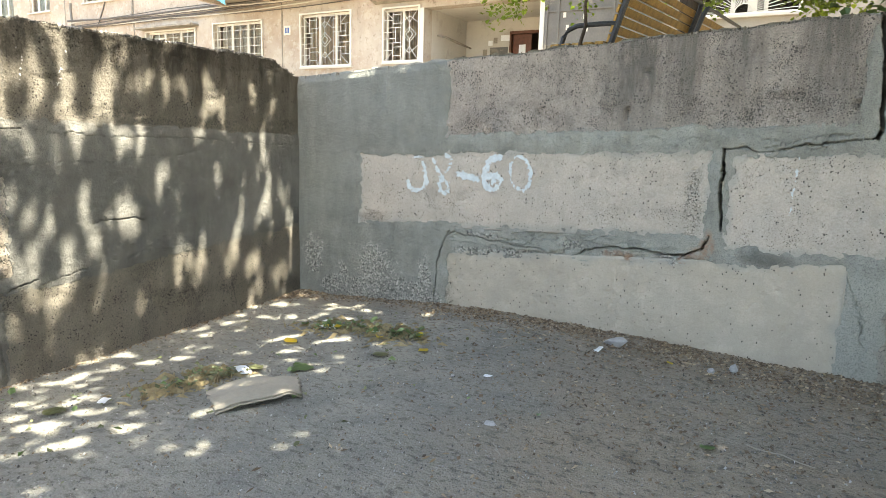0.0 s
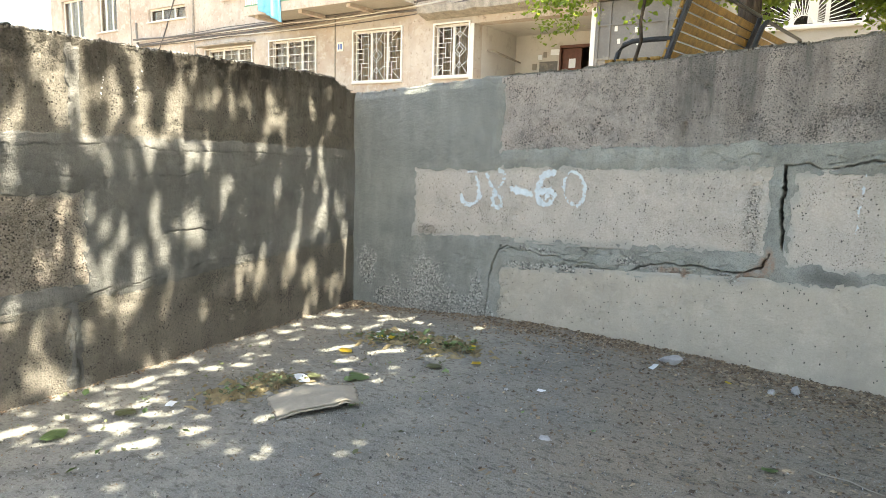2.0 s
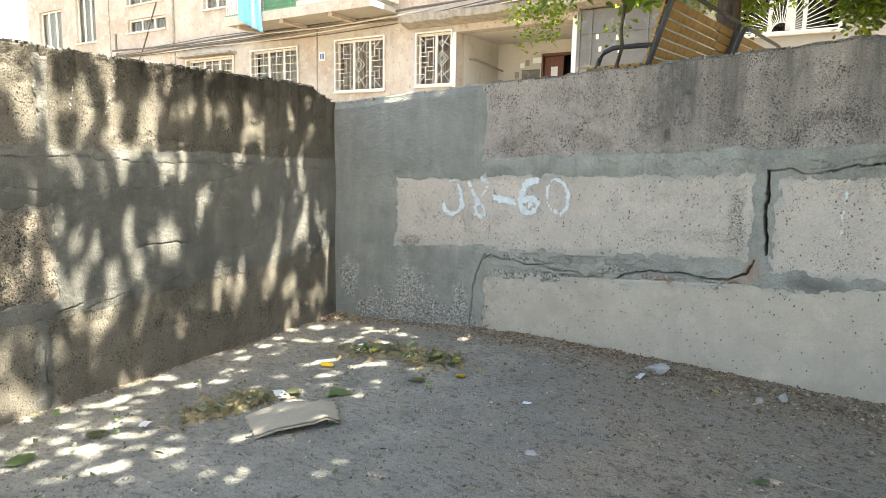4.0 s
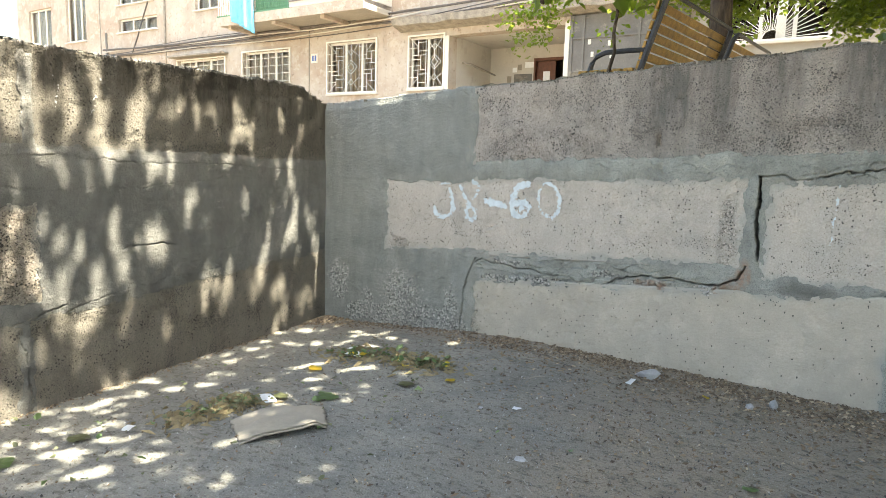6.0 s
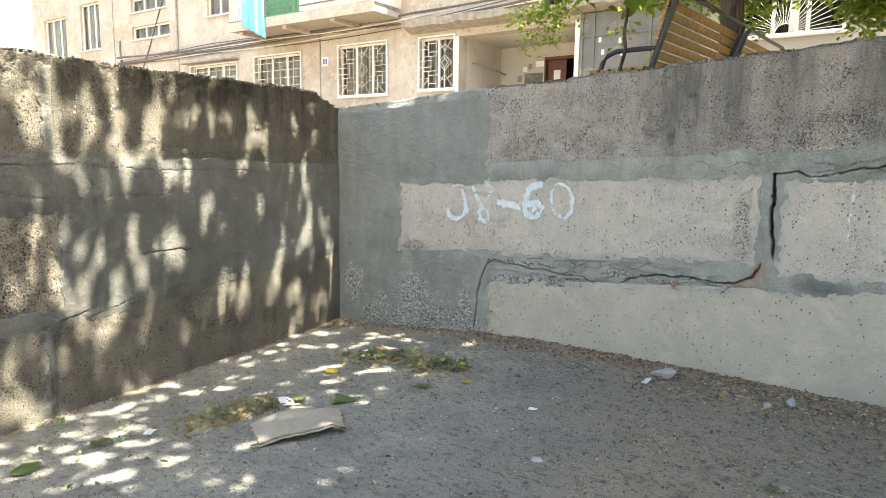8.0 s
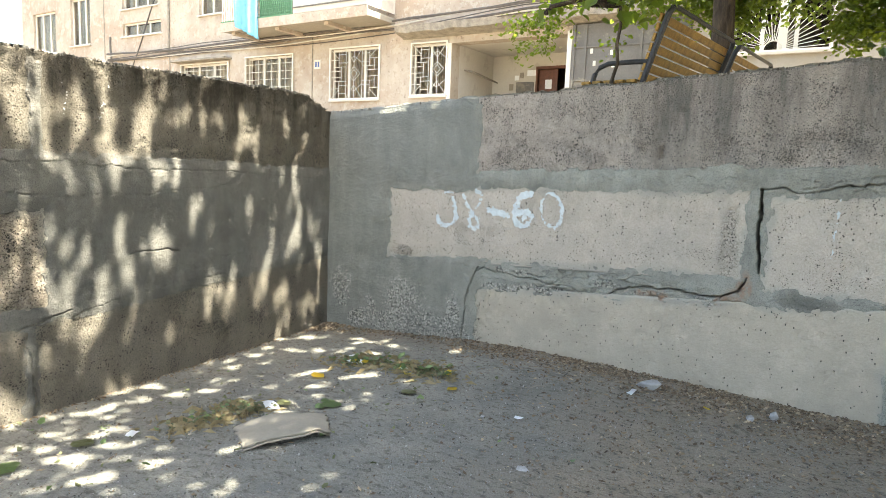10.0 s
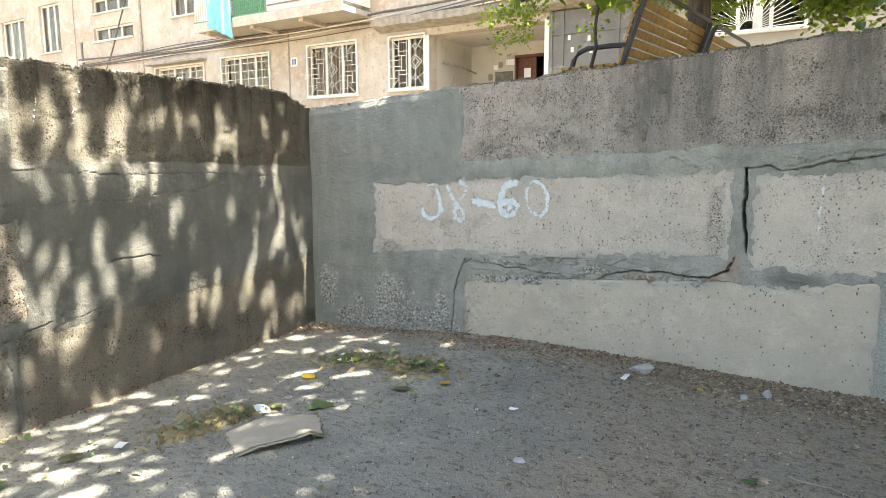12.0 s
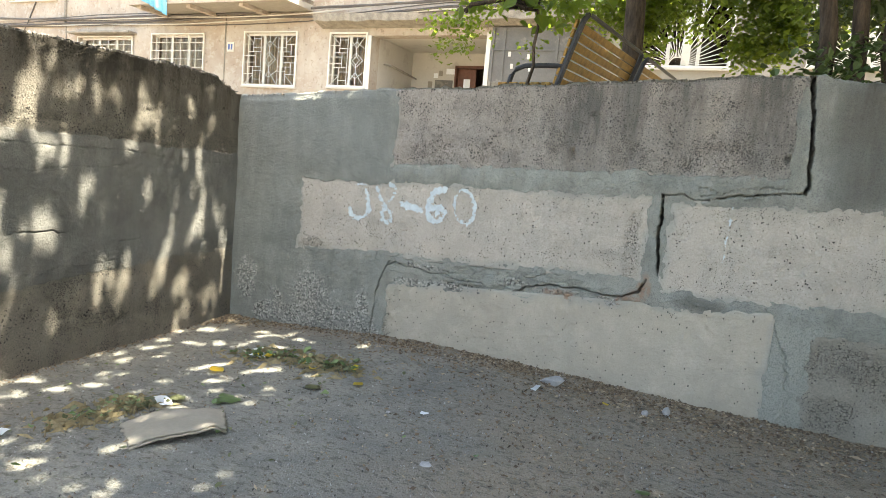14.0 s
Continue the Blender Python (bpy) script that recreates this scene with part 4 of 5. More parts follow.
def build_portal():
    """The recessed entrance with its brown door and the grey metal store beside it."""
    x0, x1, _, z1 = PORTAL
    back = FY + 2.1
    bpart("portal_side", boxes(((x0 - 0.2, FY + 0.351, 0.8), (x0 - 0.003, back, z1 + 0.2))), WHITEWASH, label="whitewashed side of the entrance")
    bpart("portal_side", boxes(((x1 + 0.003, FY + 0.351, 0.8), (x1 + 0.2, back, z1 + 0.2))), WHITEWASH)
    bpart("portal_back", holed_wall(x0 - 0.2, x1 + 0.2, 0.8, z1 + 0.2, back + 0.003, 0.2, [(-3.58, -2.7, 1.7, 3.74)]), WHITEWASH, label="whitewashed back of the entrance")
    bpart("portal_ceiling", boxes(((x0, FY + 0.351, z1 + 0.02), (x1, back, z1 + 0.19))), WHITEWASH)
    bpart("portal_edge", boxes(((x0 - 0.11, FY - 0.03, 1.2), (x0 - 0.003, FY - 0.003, z1)), bevel=0.008), WHITE_PAINT)
    bpart("portal_edge", boxes(((x1 + 0.003, FY - 0.06, 1.2), (x1 + 0.11, FY - 0.003, z1 + 0.05)), bevel=0.008), WHITE_PAINT)
    door = bpart("door", boxes(((-3.55, back + 0.08, 1.7), (-3.05, back + 0.13, 3.70))), BROWN_WOOD, label="brown wooden entrance door standing ajar")
    part("door_frame", boxes(((-3.60, back - 0.03, 1.7), (-3.553, back + 0.09, 3.75)), ((-2.73, back - 0.03, 1.7), (-2.68, back + 0.09, 3.75)), ((-3.60, back - 0.03, 3.703), (-2.68, back + 0.09, 3.77))), BROWN_WOOD, door)
    # dark sheet behind the door gap, coloured like the unlit hall
    part("dark_backing", boxes(((-3.7, back + 1.0, 1.6), (-2.6, back + 1.05, 3.9))), DARK_ROOM, door)
    part("notice", boxes(((-3.38, back + 0.072, 3.22), (-3.2, back + 0.0785, 3.45))), PAPER, door)
    for i, (px, pz, w, h) in enumerate([(-4.2, 3.45, .12, .12), (-4.05, 3.5, .1, .14), (-4.15, 3.1, .5, .3), (-3.85, 3.55, .25, .14), (-4.35, 3.2, .12, .16)]):
        bpart("notice", boxes(((px, back - 0.012, pz), (px + w, back - 0.002, pz + h))), (PAPER, ROOFING, GREY_METAL, PAPER, CARD)[i])
    bm = bmesh.new()
    tube(bm, [(-4.848, FY + 0.6, 3.52), (-4.70, FY + 0.75, 3.50), (-4.62, FY + 1.3, 3.42), (-4.55, FY + 1.8, 3.36)], [0.02, 0.03, 0.035, 0.02], 6)
    bpart("conduit", bm, ROOFING)
    # concrete slab over the entrance, its edge crumbled
    bm = bmesh.new()
    rows = []
    for k in range(61):
        x = -6.25 + 7.3 * k / 60
        n = 0.05 * noise.noise((x * 2.5, 0, 0))
        rows.append([bm.verts.new(p) for p in ((x, FY - 0.004, 4.22 + 0.2 * max(0, -4.9 - x) * 0.0), (x, FY - 0.42 + n, 4.30 + n), (x, FY - 0.45 + n * 0.6, 4.46 + n * 0.3), (x, FY - 0.004, 4.52))])
    for a, b in zip(rows[:-1], rows[1:]):
        for q in range(4):
            bm.faces.new((a[q], b[q], b[(q + 1) % 4], a[(q + 1) % 4]))
    bm.faces.new(rows[0]), bm.faces.new(rows[-1][::-1])
    bmesh.ops.recalc_face_normals(bm, faces=list(bm.faces))
    bpart("entrance_slab", bm, ROOFING, label="crumbling concrete slab edge")
    store = bpart("store_front", boxes(((-1.83, FY - 0.10, 1.3), (0.55, FY - 0.01, 4.20))), GREY_METAL, label="grey painted metal store front")
    for zz in (2.2, 3.05, 3.72):
        part("rail", boxes(((-1.80, FY - 0.13, zz), (0.52, FY - 0.103, zz + 0.035))), GREY_METAL, store)
    for xx in (-1.8, -1.55, -0.4, 0.48):
        part("post", boxes(((xx, FY - 0.135, 1.3), (xx + 0.05, FY - 0.104, 4.19))), GREY_METAL, store)
    for px, pz in ((-1.35, 3.35), (-0.95, 3.3), (-1.4, 2.95), (-0.2, 2.9), (-1.0, 3.55), (-1.42, 3.6)):
        part("notice", boxes(((px, FY - 0.112, pz), (px + 0.06, FY - 0.102, pz + 0.10))), CURTAIN, store)


build_portal()


def build_balcony():
    x0, x1, yf = -11.7, -6.55, FY - 1.1
    slab = bpart("balcony", boxes(((x0, yf, 4.62), (x1, FY - 0.004, 4.76)), bevel=0.01), CREAM, label="concrete balcony with green rails and pale panels")
    part("edge_beam", boxes(((x0 - 0.02, yf - 0.03, 4.60), (x1 + 0.02, yf - 0.003, 4.84))), FACADE, slab)
    for xx in (-11.4, -9.7, -8.0):
        part("bracket", boxes(((xx, yf + 0.1, 4.53), (xx + 0.14, FY - 0.005, 4.617))), FACADE, slab)
    part("panel", boxes(((-8.95, yf - 0.02, 4.86), (x1, yf + 0.01, 5.9)), ((x1 - 0.03, yf + 0.012, 4.86), (x1, FY - 0.005, 5.9))), WHITEWASH, slab, "pale sheet panel")
    for zz in (4.98, 5.3):
        part("rail", boxes(((-8.95, yf - 0.045, zz), (x1 + 0.02, yf - 0.022, zz + 0.03))), GREY_METAL, slab)
    part("rail", boxes(((x0, yf - 0.02, 5.72), (-8.97, yf + 0.01, 5.76)), ((x0, yf - 0.02, 4.85), (-8.97, yf + 0.01, 4.88))), GREEN_PAINT, slab)
    part("post", boxes(((-8.995, yf - 0.03, 4.77), (-8.955, yf + 0.02, 5.9))), GREEN_PAINT, slab)
    for x in np.arange(-11.65, -10.6, 0.09):
        part("bar", bars([((x, yf - 0.005, 4.86), (x, yf - 0.005, 5.74))], 0.010, 5), WHITE_PAINT, slab)
    for x in np.arange(-10.15, -9.0, 0.075):
        part("bar", bars([((x, yf - 0.005, 4.86), (x, yf - 0.005, 5.74))], 0.008, 5), GREEN_PAINT, slab)
    for z in np.arange(4.95, 5.7, 0.11):
        part("crossbar", bars([((-10.2, yf - 0.01, z), (-9.0, yf - 0.01, z))], 0.008, 5), GREEN_PAINT, slab)
    part("screen", boxes(((-10.2, yf + 0.03, 4.85), (-9.0, yf + 0.05, 5.7))), GREEN_PAINT, slab, "green mesh behind the rail")
    # blue cloth hung over the rail
    n, m = 26, 16
    us = np.linspace(0, 1, n)
    vs = np.linspace(0, 1, m)
    U, V = np.meshgrid(us, vs)
    X = -11.05 + 0.85 * (U - 0.06 * V + 0.12 * V * V)
    Z = 5.78 - (1.1 + 0.38 * U) * V
    Y = yf - 0.09 - 0.04 * np.sin(U * 22) * V - 0.03 * np.sin(U * 9 + 2)
    cloth = mesh_object("hanging_cloth", np.stack([X, Y, Z], -1).reshape(-1, 3), grid_faces(n, m), CLOTH, flat=False)
    mod = cloth.modifiers.new("thick", "SOLIDIFY")
    mod.thickness = 0.006
    tagged(cloth, "light blue cloth hung over the balcony rail", "laundry")


build_balcony()


def build_plaque():
    plaque = bpart("wall_plaque", boxes(((-9.23, FY - 0.03, 3.66), (-9.0, FY - 0.008, 3.90)), bevel=0.006), CURTAIN, label="small white plaque with blue bars")
    for x in (-9.19, -9.10):
        part("plaque_bar", boxes(((x, FY - 0.036, 3.71), (x + 0.055, FY - 0.0305, 3.85))), PLAQUE_BLUE, plaque)


build_plaque()


def build_cables():
    rnd = random.Random(4)
    for k in range(7):
        bm = bmesh.new()
        pts = []
        lift = 0.045 * k
        for i in range(31):
            s = i / 30
            x = -19 + 19.5 * s
            base = 4.36 + 0.16 * s * s + lift + 0.03 * math.sin(s * 9 + k * 1.7) - 0.10 * math.sin(math.pi * ((s * 3 + 0.2 * k) % 1)) * 0.5
            pts.append((x, FY - 0.05 - 0.5 * max(0, 1 - abs(x + 2.5) / 3.8) - 0.012 * k, base + 0.01 * rnd.random()))
        tube(bm, pts, 0.014 + 0.008 * (k % 3), 5)
        me = bpy.data.meshes.new("cable")
        bm.to_mesh(me)
        me.materials.append((CABLE, WHITEWASH, CABLE)[k % 3])
        ob = new("cable", me)
        tagged(ob, "slack cable strung along the house wall", "cable", group="cables on the house wall")
    for a, b, r, mat in (((-17.6, FY - 0.02, 4.2), (-16.2, FY - 0.02, 6.4), 0.02, CABLE), ((-18.9, FY - 0.03, 4.0), (-18.9, FY - 0.03, 5.2), 0.035, GREY_METAL), ((-15.62, FY - 0.04, 4.4), (-15.62, FY - 0.04, 8.8), 0.03, ROOFING)):
        bm = bmesh.new()
        mid = [(a[i] + (b[i] - a[i]) * k / 6 + (0.03 * math.sin(k) if i == 0 else 0)) for k in range(7) for i in range(3)]
        tube(bm, [tuple(mid[3 * k:3 * k + 3]) for k in range(7)], r, 6)
        bpart("pipe", bm, mat)


build_cables()


# ---- benches on the raised ground ----
def build_bench(place, turn, length):
    """A park bench: steel side frames with arm loops and a slatted yellow seat and back. It faces its own -x."""
    bench = tagged(empty("park_bench"), "yellow slatted wooden bench with black steel frame", "bench", group="benches behind the wall")
    for y in (0.0, length):
        bm = bmesh.new()
        tube(bm, [(0.06, y, 0.0), (0.0, y, 0.40), (0.02, y, 0.46), (0.10, y, 0.70), (0.165, y, 0.89), (0.185, y + (0.03 if y == 0 else -0.03), 0.935)], 0.022, 8)
        part("back_leg", bm, BLACK_METAL, bench)
        bm = bmesh.new()
        tube(bm, [(0.04, y, 0.57), (-0.08, y, 0.575), (-0.26, y, 0.575), (-0.33, y, 0.55), (-0.37, y, 0.50), (-0.40, y, 0.40), (-0.43, y, 0.0)], 0.019, 8)
        part("arm", bm, BLACK_METAL, bench)
        bm = bmesh.new()
        tube(bm, [(-0.46, y, 0.42), (-0.2, y, 0.405), (0.01, y, 0.40)], 0.018, 8)
        part("seat_rail", bm, BLACK_METAL, bench)
    bm = bmesh.new()
    tube(bm, [(0.183, 0.012, 0.925), (0.187, 0.05, 0.945), (0.187, length - 0.05, 0.945), (0.183, length - 0.012, 0.925)], 0.016, 8)
    part("top_rail", bm, BLACK_METAL, bench)
    for k in range(7):
        s = k / 6
        x, z = 0.025 + 0.115 * s, 0.47 + 0.40 * s
        bm = boxes(((-0.011, -0.012, -0.029), (0.011, length + 0.03, 0.029)), bevel=0.005)
        ob = part("back_slat", bm, YELLOW_WOOD, bench)
        ob.matrix_local = pose(x - 0.03, 0, z, 0, 15, 0)
    for k in range(5):
        bm = boxes(((-0.034, -0.05, -0.012), (0.034, length + 0.05, 0.012)), bevel=0.005)
        ob = part("seat_slat", bm, YELLOW_WOOD, bench)
        ob.matrix_local = pose(-0.42 + 0.09 * k, 0, 0.435)
    bench.matrix_world = pose(*place, 0, 0, turn)
    return bench


build_bench((1.97, 1.12, 1.40), -7.5, 1.5)
build_bench((2.18, 2.76, 1.40), -7.5, 1.25)


# ---- trees ----
def leaf_cloud(name, centres, size, material, parent, rnd, per=7, spread=0.16):
    """Many folded leaves, in twigs of a few."""
    verts, faces = [], []
    for c in centres:
        hang = Vector((rnd.uniform(-1, 1), rnd.uniform(-1, 1), rnd.uniform(-0.9, 0.2))).normalized()
        step = spread * 0.35 if per < 12 else 0.28 / per
        for k in range(per):
            p = Vector(c) + hang * (k * step) + Vector((rnd.gauss(0, spread * 0.5), rnd.gauss(0, spread * 0.5), rnd.gauss(0, spread * 0.4)))
            d = Vector((rnd.uniform(-1, 1), rnd.uniform(-1, 1), rnd.uniform(-1.0, 0.1))).normalized()
            up = Vector((rnd.uniform(-0.7, 0.7), rnd.uniform(-0.7, 0.7), 1))
            w = d.cross(up).normalized()
            nrm = w.cross(d)
            s = size * rnd.uniform(0.6, 1.25)
            i = len(verts)
            for a, b, h in ((0, 0, 0), (0.32, 0.42, 0.10), (0.66, 0.33, 0.08), (1, 0, -0.06), (0.66, -0.33, 0.08), (0.32, -0.42, 0.10)):
                verts.append(p + d * (a * s) + w * (b * s) + nrm * (h * s))
            faces += [(i, i + 1, i + 2, i + 3), (i, i + 3, i + 4, i + 5)]
    return mesh_object(name, verts, faces, material, parent)


def limb(bm, start, end, r0, r1, rnd, n=7, bend=0.12):
    pts, radii = [], []
    a, b = Vector(start), Vector(end)
    for i in range(n):
        s = i / (n - 1)
        off = Vector((rnd.uniform(-1, 1), rnd.uniform(-1, 1), rnd.uniform(-0.5, 0.5))) * bend * math.sin(math.pi * s)
        pts.append(a.lerp(b, s) + off)
        radii.append(r0 + (r1 - r0) * s)
    tube(bm, pts, radii, 9)
    return pts


def build_tree(base, height, radius, limbs, seed, label, centres, lean=(0, 0), leaf=0.135, per=7, boughs=()):
    rnd = random.Random(seed)
    tree = tagged(empty("tree", base), label, "tree", group="trees on the raised ground")
    inv = Matrix.Translation(base).inverted()
    bm = bmesh.new()
    x, y, z = base
    top = (x + lean[0], y + lean[1], z + height)
    pts, radii = [], []
    for i in range(9):
        s = i / 8
        pts.append((x + lean[0] * s + rnd.uniform(-0.03, 0.03), y + lean[1] * s + rnd.uniform(-0.03, 0.03), z - 0.1 + (height + 0.1) * s))
        radii.append(radius * (1.35 - 0.35 * min(1, s * 6)) * (1 - 0.35 * s))
    tube(bm, pts, radii, 12)
    trunk = part("trunk", bm, BARK, tree, soft=True)
    trunk.matrix_parent_inverse = inv
    for e in limbs:
        bm = bmesh.new()
        limb(bm, top, e, radius * 0.5, 0.02, rnd, 8, 0.25)
        ob = part("limb", bm, BARK, tree, soft=True)
        ob.matrix_parent_inverse = inv
    crown = leaf_cloud("crown", centres, leaf, LEAF if leaf < 0.13 else CROWN_LEAF, tree, rnd, per, 0.27 if leaf > 0.13 else 0.16)
    crown.matrix_parent_inverse = inv
    if boughs:
        low = leaf_cloud("hanging_bough", boughs, 0.062, LEAF if radius > 0.062 else CROWN_LEAF, tree, rnd, 30, 0.15)
        low["kind"] = "stuff"
        low.matrix_parent_inverse = inv
    return tree


def crown_points(rnd, n, centre, radii, keep):
    out = []
    while len(out) < n:
        p = [rnd.uniform(-1, 1) for _ in range(3)]
        if p[0] ** 2 + p[1] ** 2 + p[2] ** 2 > 1:
            continue
        q = tuple(centre[i] + radii[i] * p[i] for i in range(3))
        if keep(q, rnd):
            out.append(q)
    return out


def build_trees():
    rnd = random.Random(29)
    slope = 1 / math.tan(radians(SUN_ELEV))
    # the tree right behind the wall whose crown roofs the yard: thick inside, thin and gappy along its western fringe
    c = []
    while len(c) < CROWN_DENSE:
        x, y, z = rnd.uniform(2.8, 8.6), rnd.uniform(-5.0, 2.8), rnd.uniform(3.6, 6.6)
        if x - slope * z > 1.5 + 0.35 * noise.noise((y * 0.9, z * 0.5, 1)) and ((y + 1.1) / 3.9) ** 2 + ((x - 5.4) / 3.6) ** 2 < 1.0 + 0.25 * noise.noise((x, y, z)):
            c.append((x, y, z))
    for u in np.arange(-1.3, 1.9, FRINGE_CELL):
        for y in np.arange(-5.2, 3.4, FRINGE_CELL):
            for k in range(2):
                z = rnd.uniform(FRINGE_LOW, FRINGE_HIGH)
                x = u + rnd.uniform(0, FRINGE_CELL) + slope * z
                thin = 0.10 if y < (-1.1 if u < 0.1 else -1.8) else 0.0
                if rnd.random() < (FRINGE_WALL if u < 0.1 else FRINGE_YARD) - thin:
                    c.append((x, y + rnd.uniform(0, FRINGE_CELL), z))
    # extra foliage out of view, added to keep sun and sky off the right end
    for _ in range(950):
        c.append((rnd.uniform(3.2, 8.5), rnd.uniform(-0.4, 4.6), rnd.uniform(3.6, 5.0)))
    for _ in range(3000):
        c.append((rnd.uniform(5.0, 11.5), rnd.uniform(-6.5, 3.5), rnd.uniform(3.6, 6.0)))
    low = [(rnd.gauss(3.75, 0.3), rnd.gauss(2.3, 0.3), rnd.gauss(3.1, 0.2)) for _ in range(24)]

    build_tree((3.82, 1.5, 1.40), 2.6, 0.064, [(5.5, -1.5, 5.6), (3.2, -2.5, 5.4), (6.4, 1.5, 5.8), (2.4, 1.0, 5.2), (4.4, -4.5, 5.9), (2.9, 2.9, 3.4), (3.4, -2.2, 7.9), (3.9, 0.6, 8.3), (5.0, -0.8, 8.6)], 21,
               "tree with dark furrowed trunk and broad green leaves", c, boughs=low, lean=(-0.33, 0.1))
    low = [(rnd.gauss(2.08, 0.09), rnd.gauss(4.0, 0.2), rnd.gauss(3.02, 0.2)) for _ in range(42)]
    low += [(rnd.uniform(1.5, 4.6), rnd.gauss(4.0, 0.3), rnd.uniform(3.2, 3.8)) for _ in range(150)]
    low += [(rnd.gauss(3.37, 0.15), rnd.gauss(4.0, 0.2), rnd.gauss(3.0, 0.2)) for _ in range(55)] + [(rnd.gauss(3.6, 0.08), 4.0, rnd.gauss(2.9, 0.12)) for _ in range(14)]
    low += [(rnd.gauss(1.25, 0.25), rnd.gauss(3.6, 0.3), rnd.gauss(3.25, 0.18)) for _ in range(36)]
    low += [(rnd.uniform(1.6, 4.8), rnd.gauss(4.2, 0.35), 3.75 - 0.75 * rnd.random() ** 1.6) for _ in range(230)]
    low += [(rnd.gauss(3.2, 0.10), rnd.gauss(4.0, 0.12), rnd.gauss(2.72, 0.10)) for _ in range(16)]
    # strands hanging before the entrance
    low += [(0.12 - 0.25 * k + rnd.gauss(0, 0.07), 4.0 + rnd.gauss(0, 0.1), 3.35 - 0.55 * k + rnd.gauss(0, 0.05)) for k in (rnd.random() for _ in range(13))]
    low += [(-0.38 - 0.12 * k + rnd.gauss(0, 0.015), 4.0, 3.25 - 0.6 * k) for k in (rnd.random() for _ in range(4))]
    low += [(rnd.uniform(-0.4, 1.6), rnd.gauss(4.0, 0.2), rnd.uniform(3.4, 3.8)) for _ in range(50)]
    c = crown_points(rnd, 700, (2.6, 4.0, 5.8), (3.2, 2.8, 1.8), lambda q, r: q[2] > 4.3)
    build_tree((2.22, 3.1, 1.40), 2.5, 0.122, [(1.0, 3.6, 4.9), (3.4, 4.6, 5.2), (2.0, 5.2, 5.3), (0.2, 3.9, 3.5), (4.2, 4.3, 3.6)], 22,
               "tree with brown trunk and green leaves beside the benches", c, boughs=low, lean=(-0.17, 0.05))
    c = [(rnd.gauss(4.3, 0.3), rnd.gauss(1.6, 0.4), rnd.gauss(3.6, 0.3)) for _ in range(30)]
    low = [(rnd.gauss(4.15, 0.25), rnd.gauss(2.4, 0.3), rnd.gauss(3.05, 0.24)) for _ in range(36)]
    low += [(rnd.gauss(3.72, 0.10), rnd.gauss(1.32, 0.06), rnd.gauss(2.02, 0.12)) for _ in range(7)]
    low += [(rnd.gauss(3.95, 0.10), rnd.gauss(1.36, 0.06), rnd.gauss(2.15, 0.18)) for _ in range(8)]
    low += [(rnd.uniform(3.75, 4.7), rnd.gauss(2.2, 0.3), rnd.uniform(2.5, 3.2)) for _ in range(48)]
    build_tree((3.93, 1.6, 1.40), 2.4, 0.06, [(4.6, 1.6, 4.6), (4.0, 2.6, 4.9)], 23, "slender tree with dark bark behind the wall", c, boughs=low, lean=(-0.06, 0.0))
    c = [(rnd.gauss(4.6, 0.3), rnd.gauss(1.6, 0.4), rnd.gauss(3.7, 0.3)) for _ in range(30)]
    build_tree((4.11, 1.55, 1.40), 2.3, 0.045, [(4.8, 1.5, 4.4), (4.3, 2.2, 4.6)], 25, "thin leaning tree with dark bark behind the wall", c, lean=(-0.04, 0.0))
    # sapling right behind the crest
    c = [(1.8 + rnd.gauss(0, 0.13), 0.98 + rnd.gauss(0, 0.12), 2.42 + abs(rnd.gauss(0, 0.12))) for _ in range(16)]
    c += [(1.5 + rnd.gauss(0, 0.12), 1.0 + rnd.gauss(0, 0.1), 2.48 + abs(rnd.gauss(0, 0.12))) for _ in range(11)]
    c += [(1.3 + rnd.gauss(0, 0.05), 1.0 + rnd.gauss(0, 0.05), 2.5 + 0.2 * rnd.random()) for _ in range(3)]
    c += [(2.05 + rnd.gauss(0, 0.12), 1.0 + rnd.gauss(0, 0.1), 2.47 + abs(rnd.gauss(0, 0.12))) for _ in range(16)]
    build_tree((1.80, 1.02, 1.40), 0.95, 0.016, [(1.45, 1.0, 2.50), (1.95, 1.05, 2.75), (1.75, 0.95, 2.85), (1.25, 1.0, 2.35)], 24, "thin young tree with broad drooping leaves", c, leaf=0.115, per=4)


CROWN_DENSE, FRINGE_CELL, FRINGE_WALL, FRINGE_YARD = 5000, 0.13, 0.45, 0.65
FRINGE_LOW, FRINGE_HIGH = 5.2, 6.6
build_trees()


# ---- loose things on the yard floor ----
def gz(x, y):
    return float(ground_form(np.array(x), np.array(y))[0])


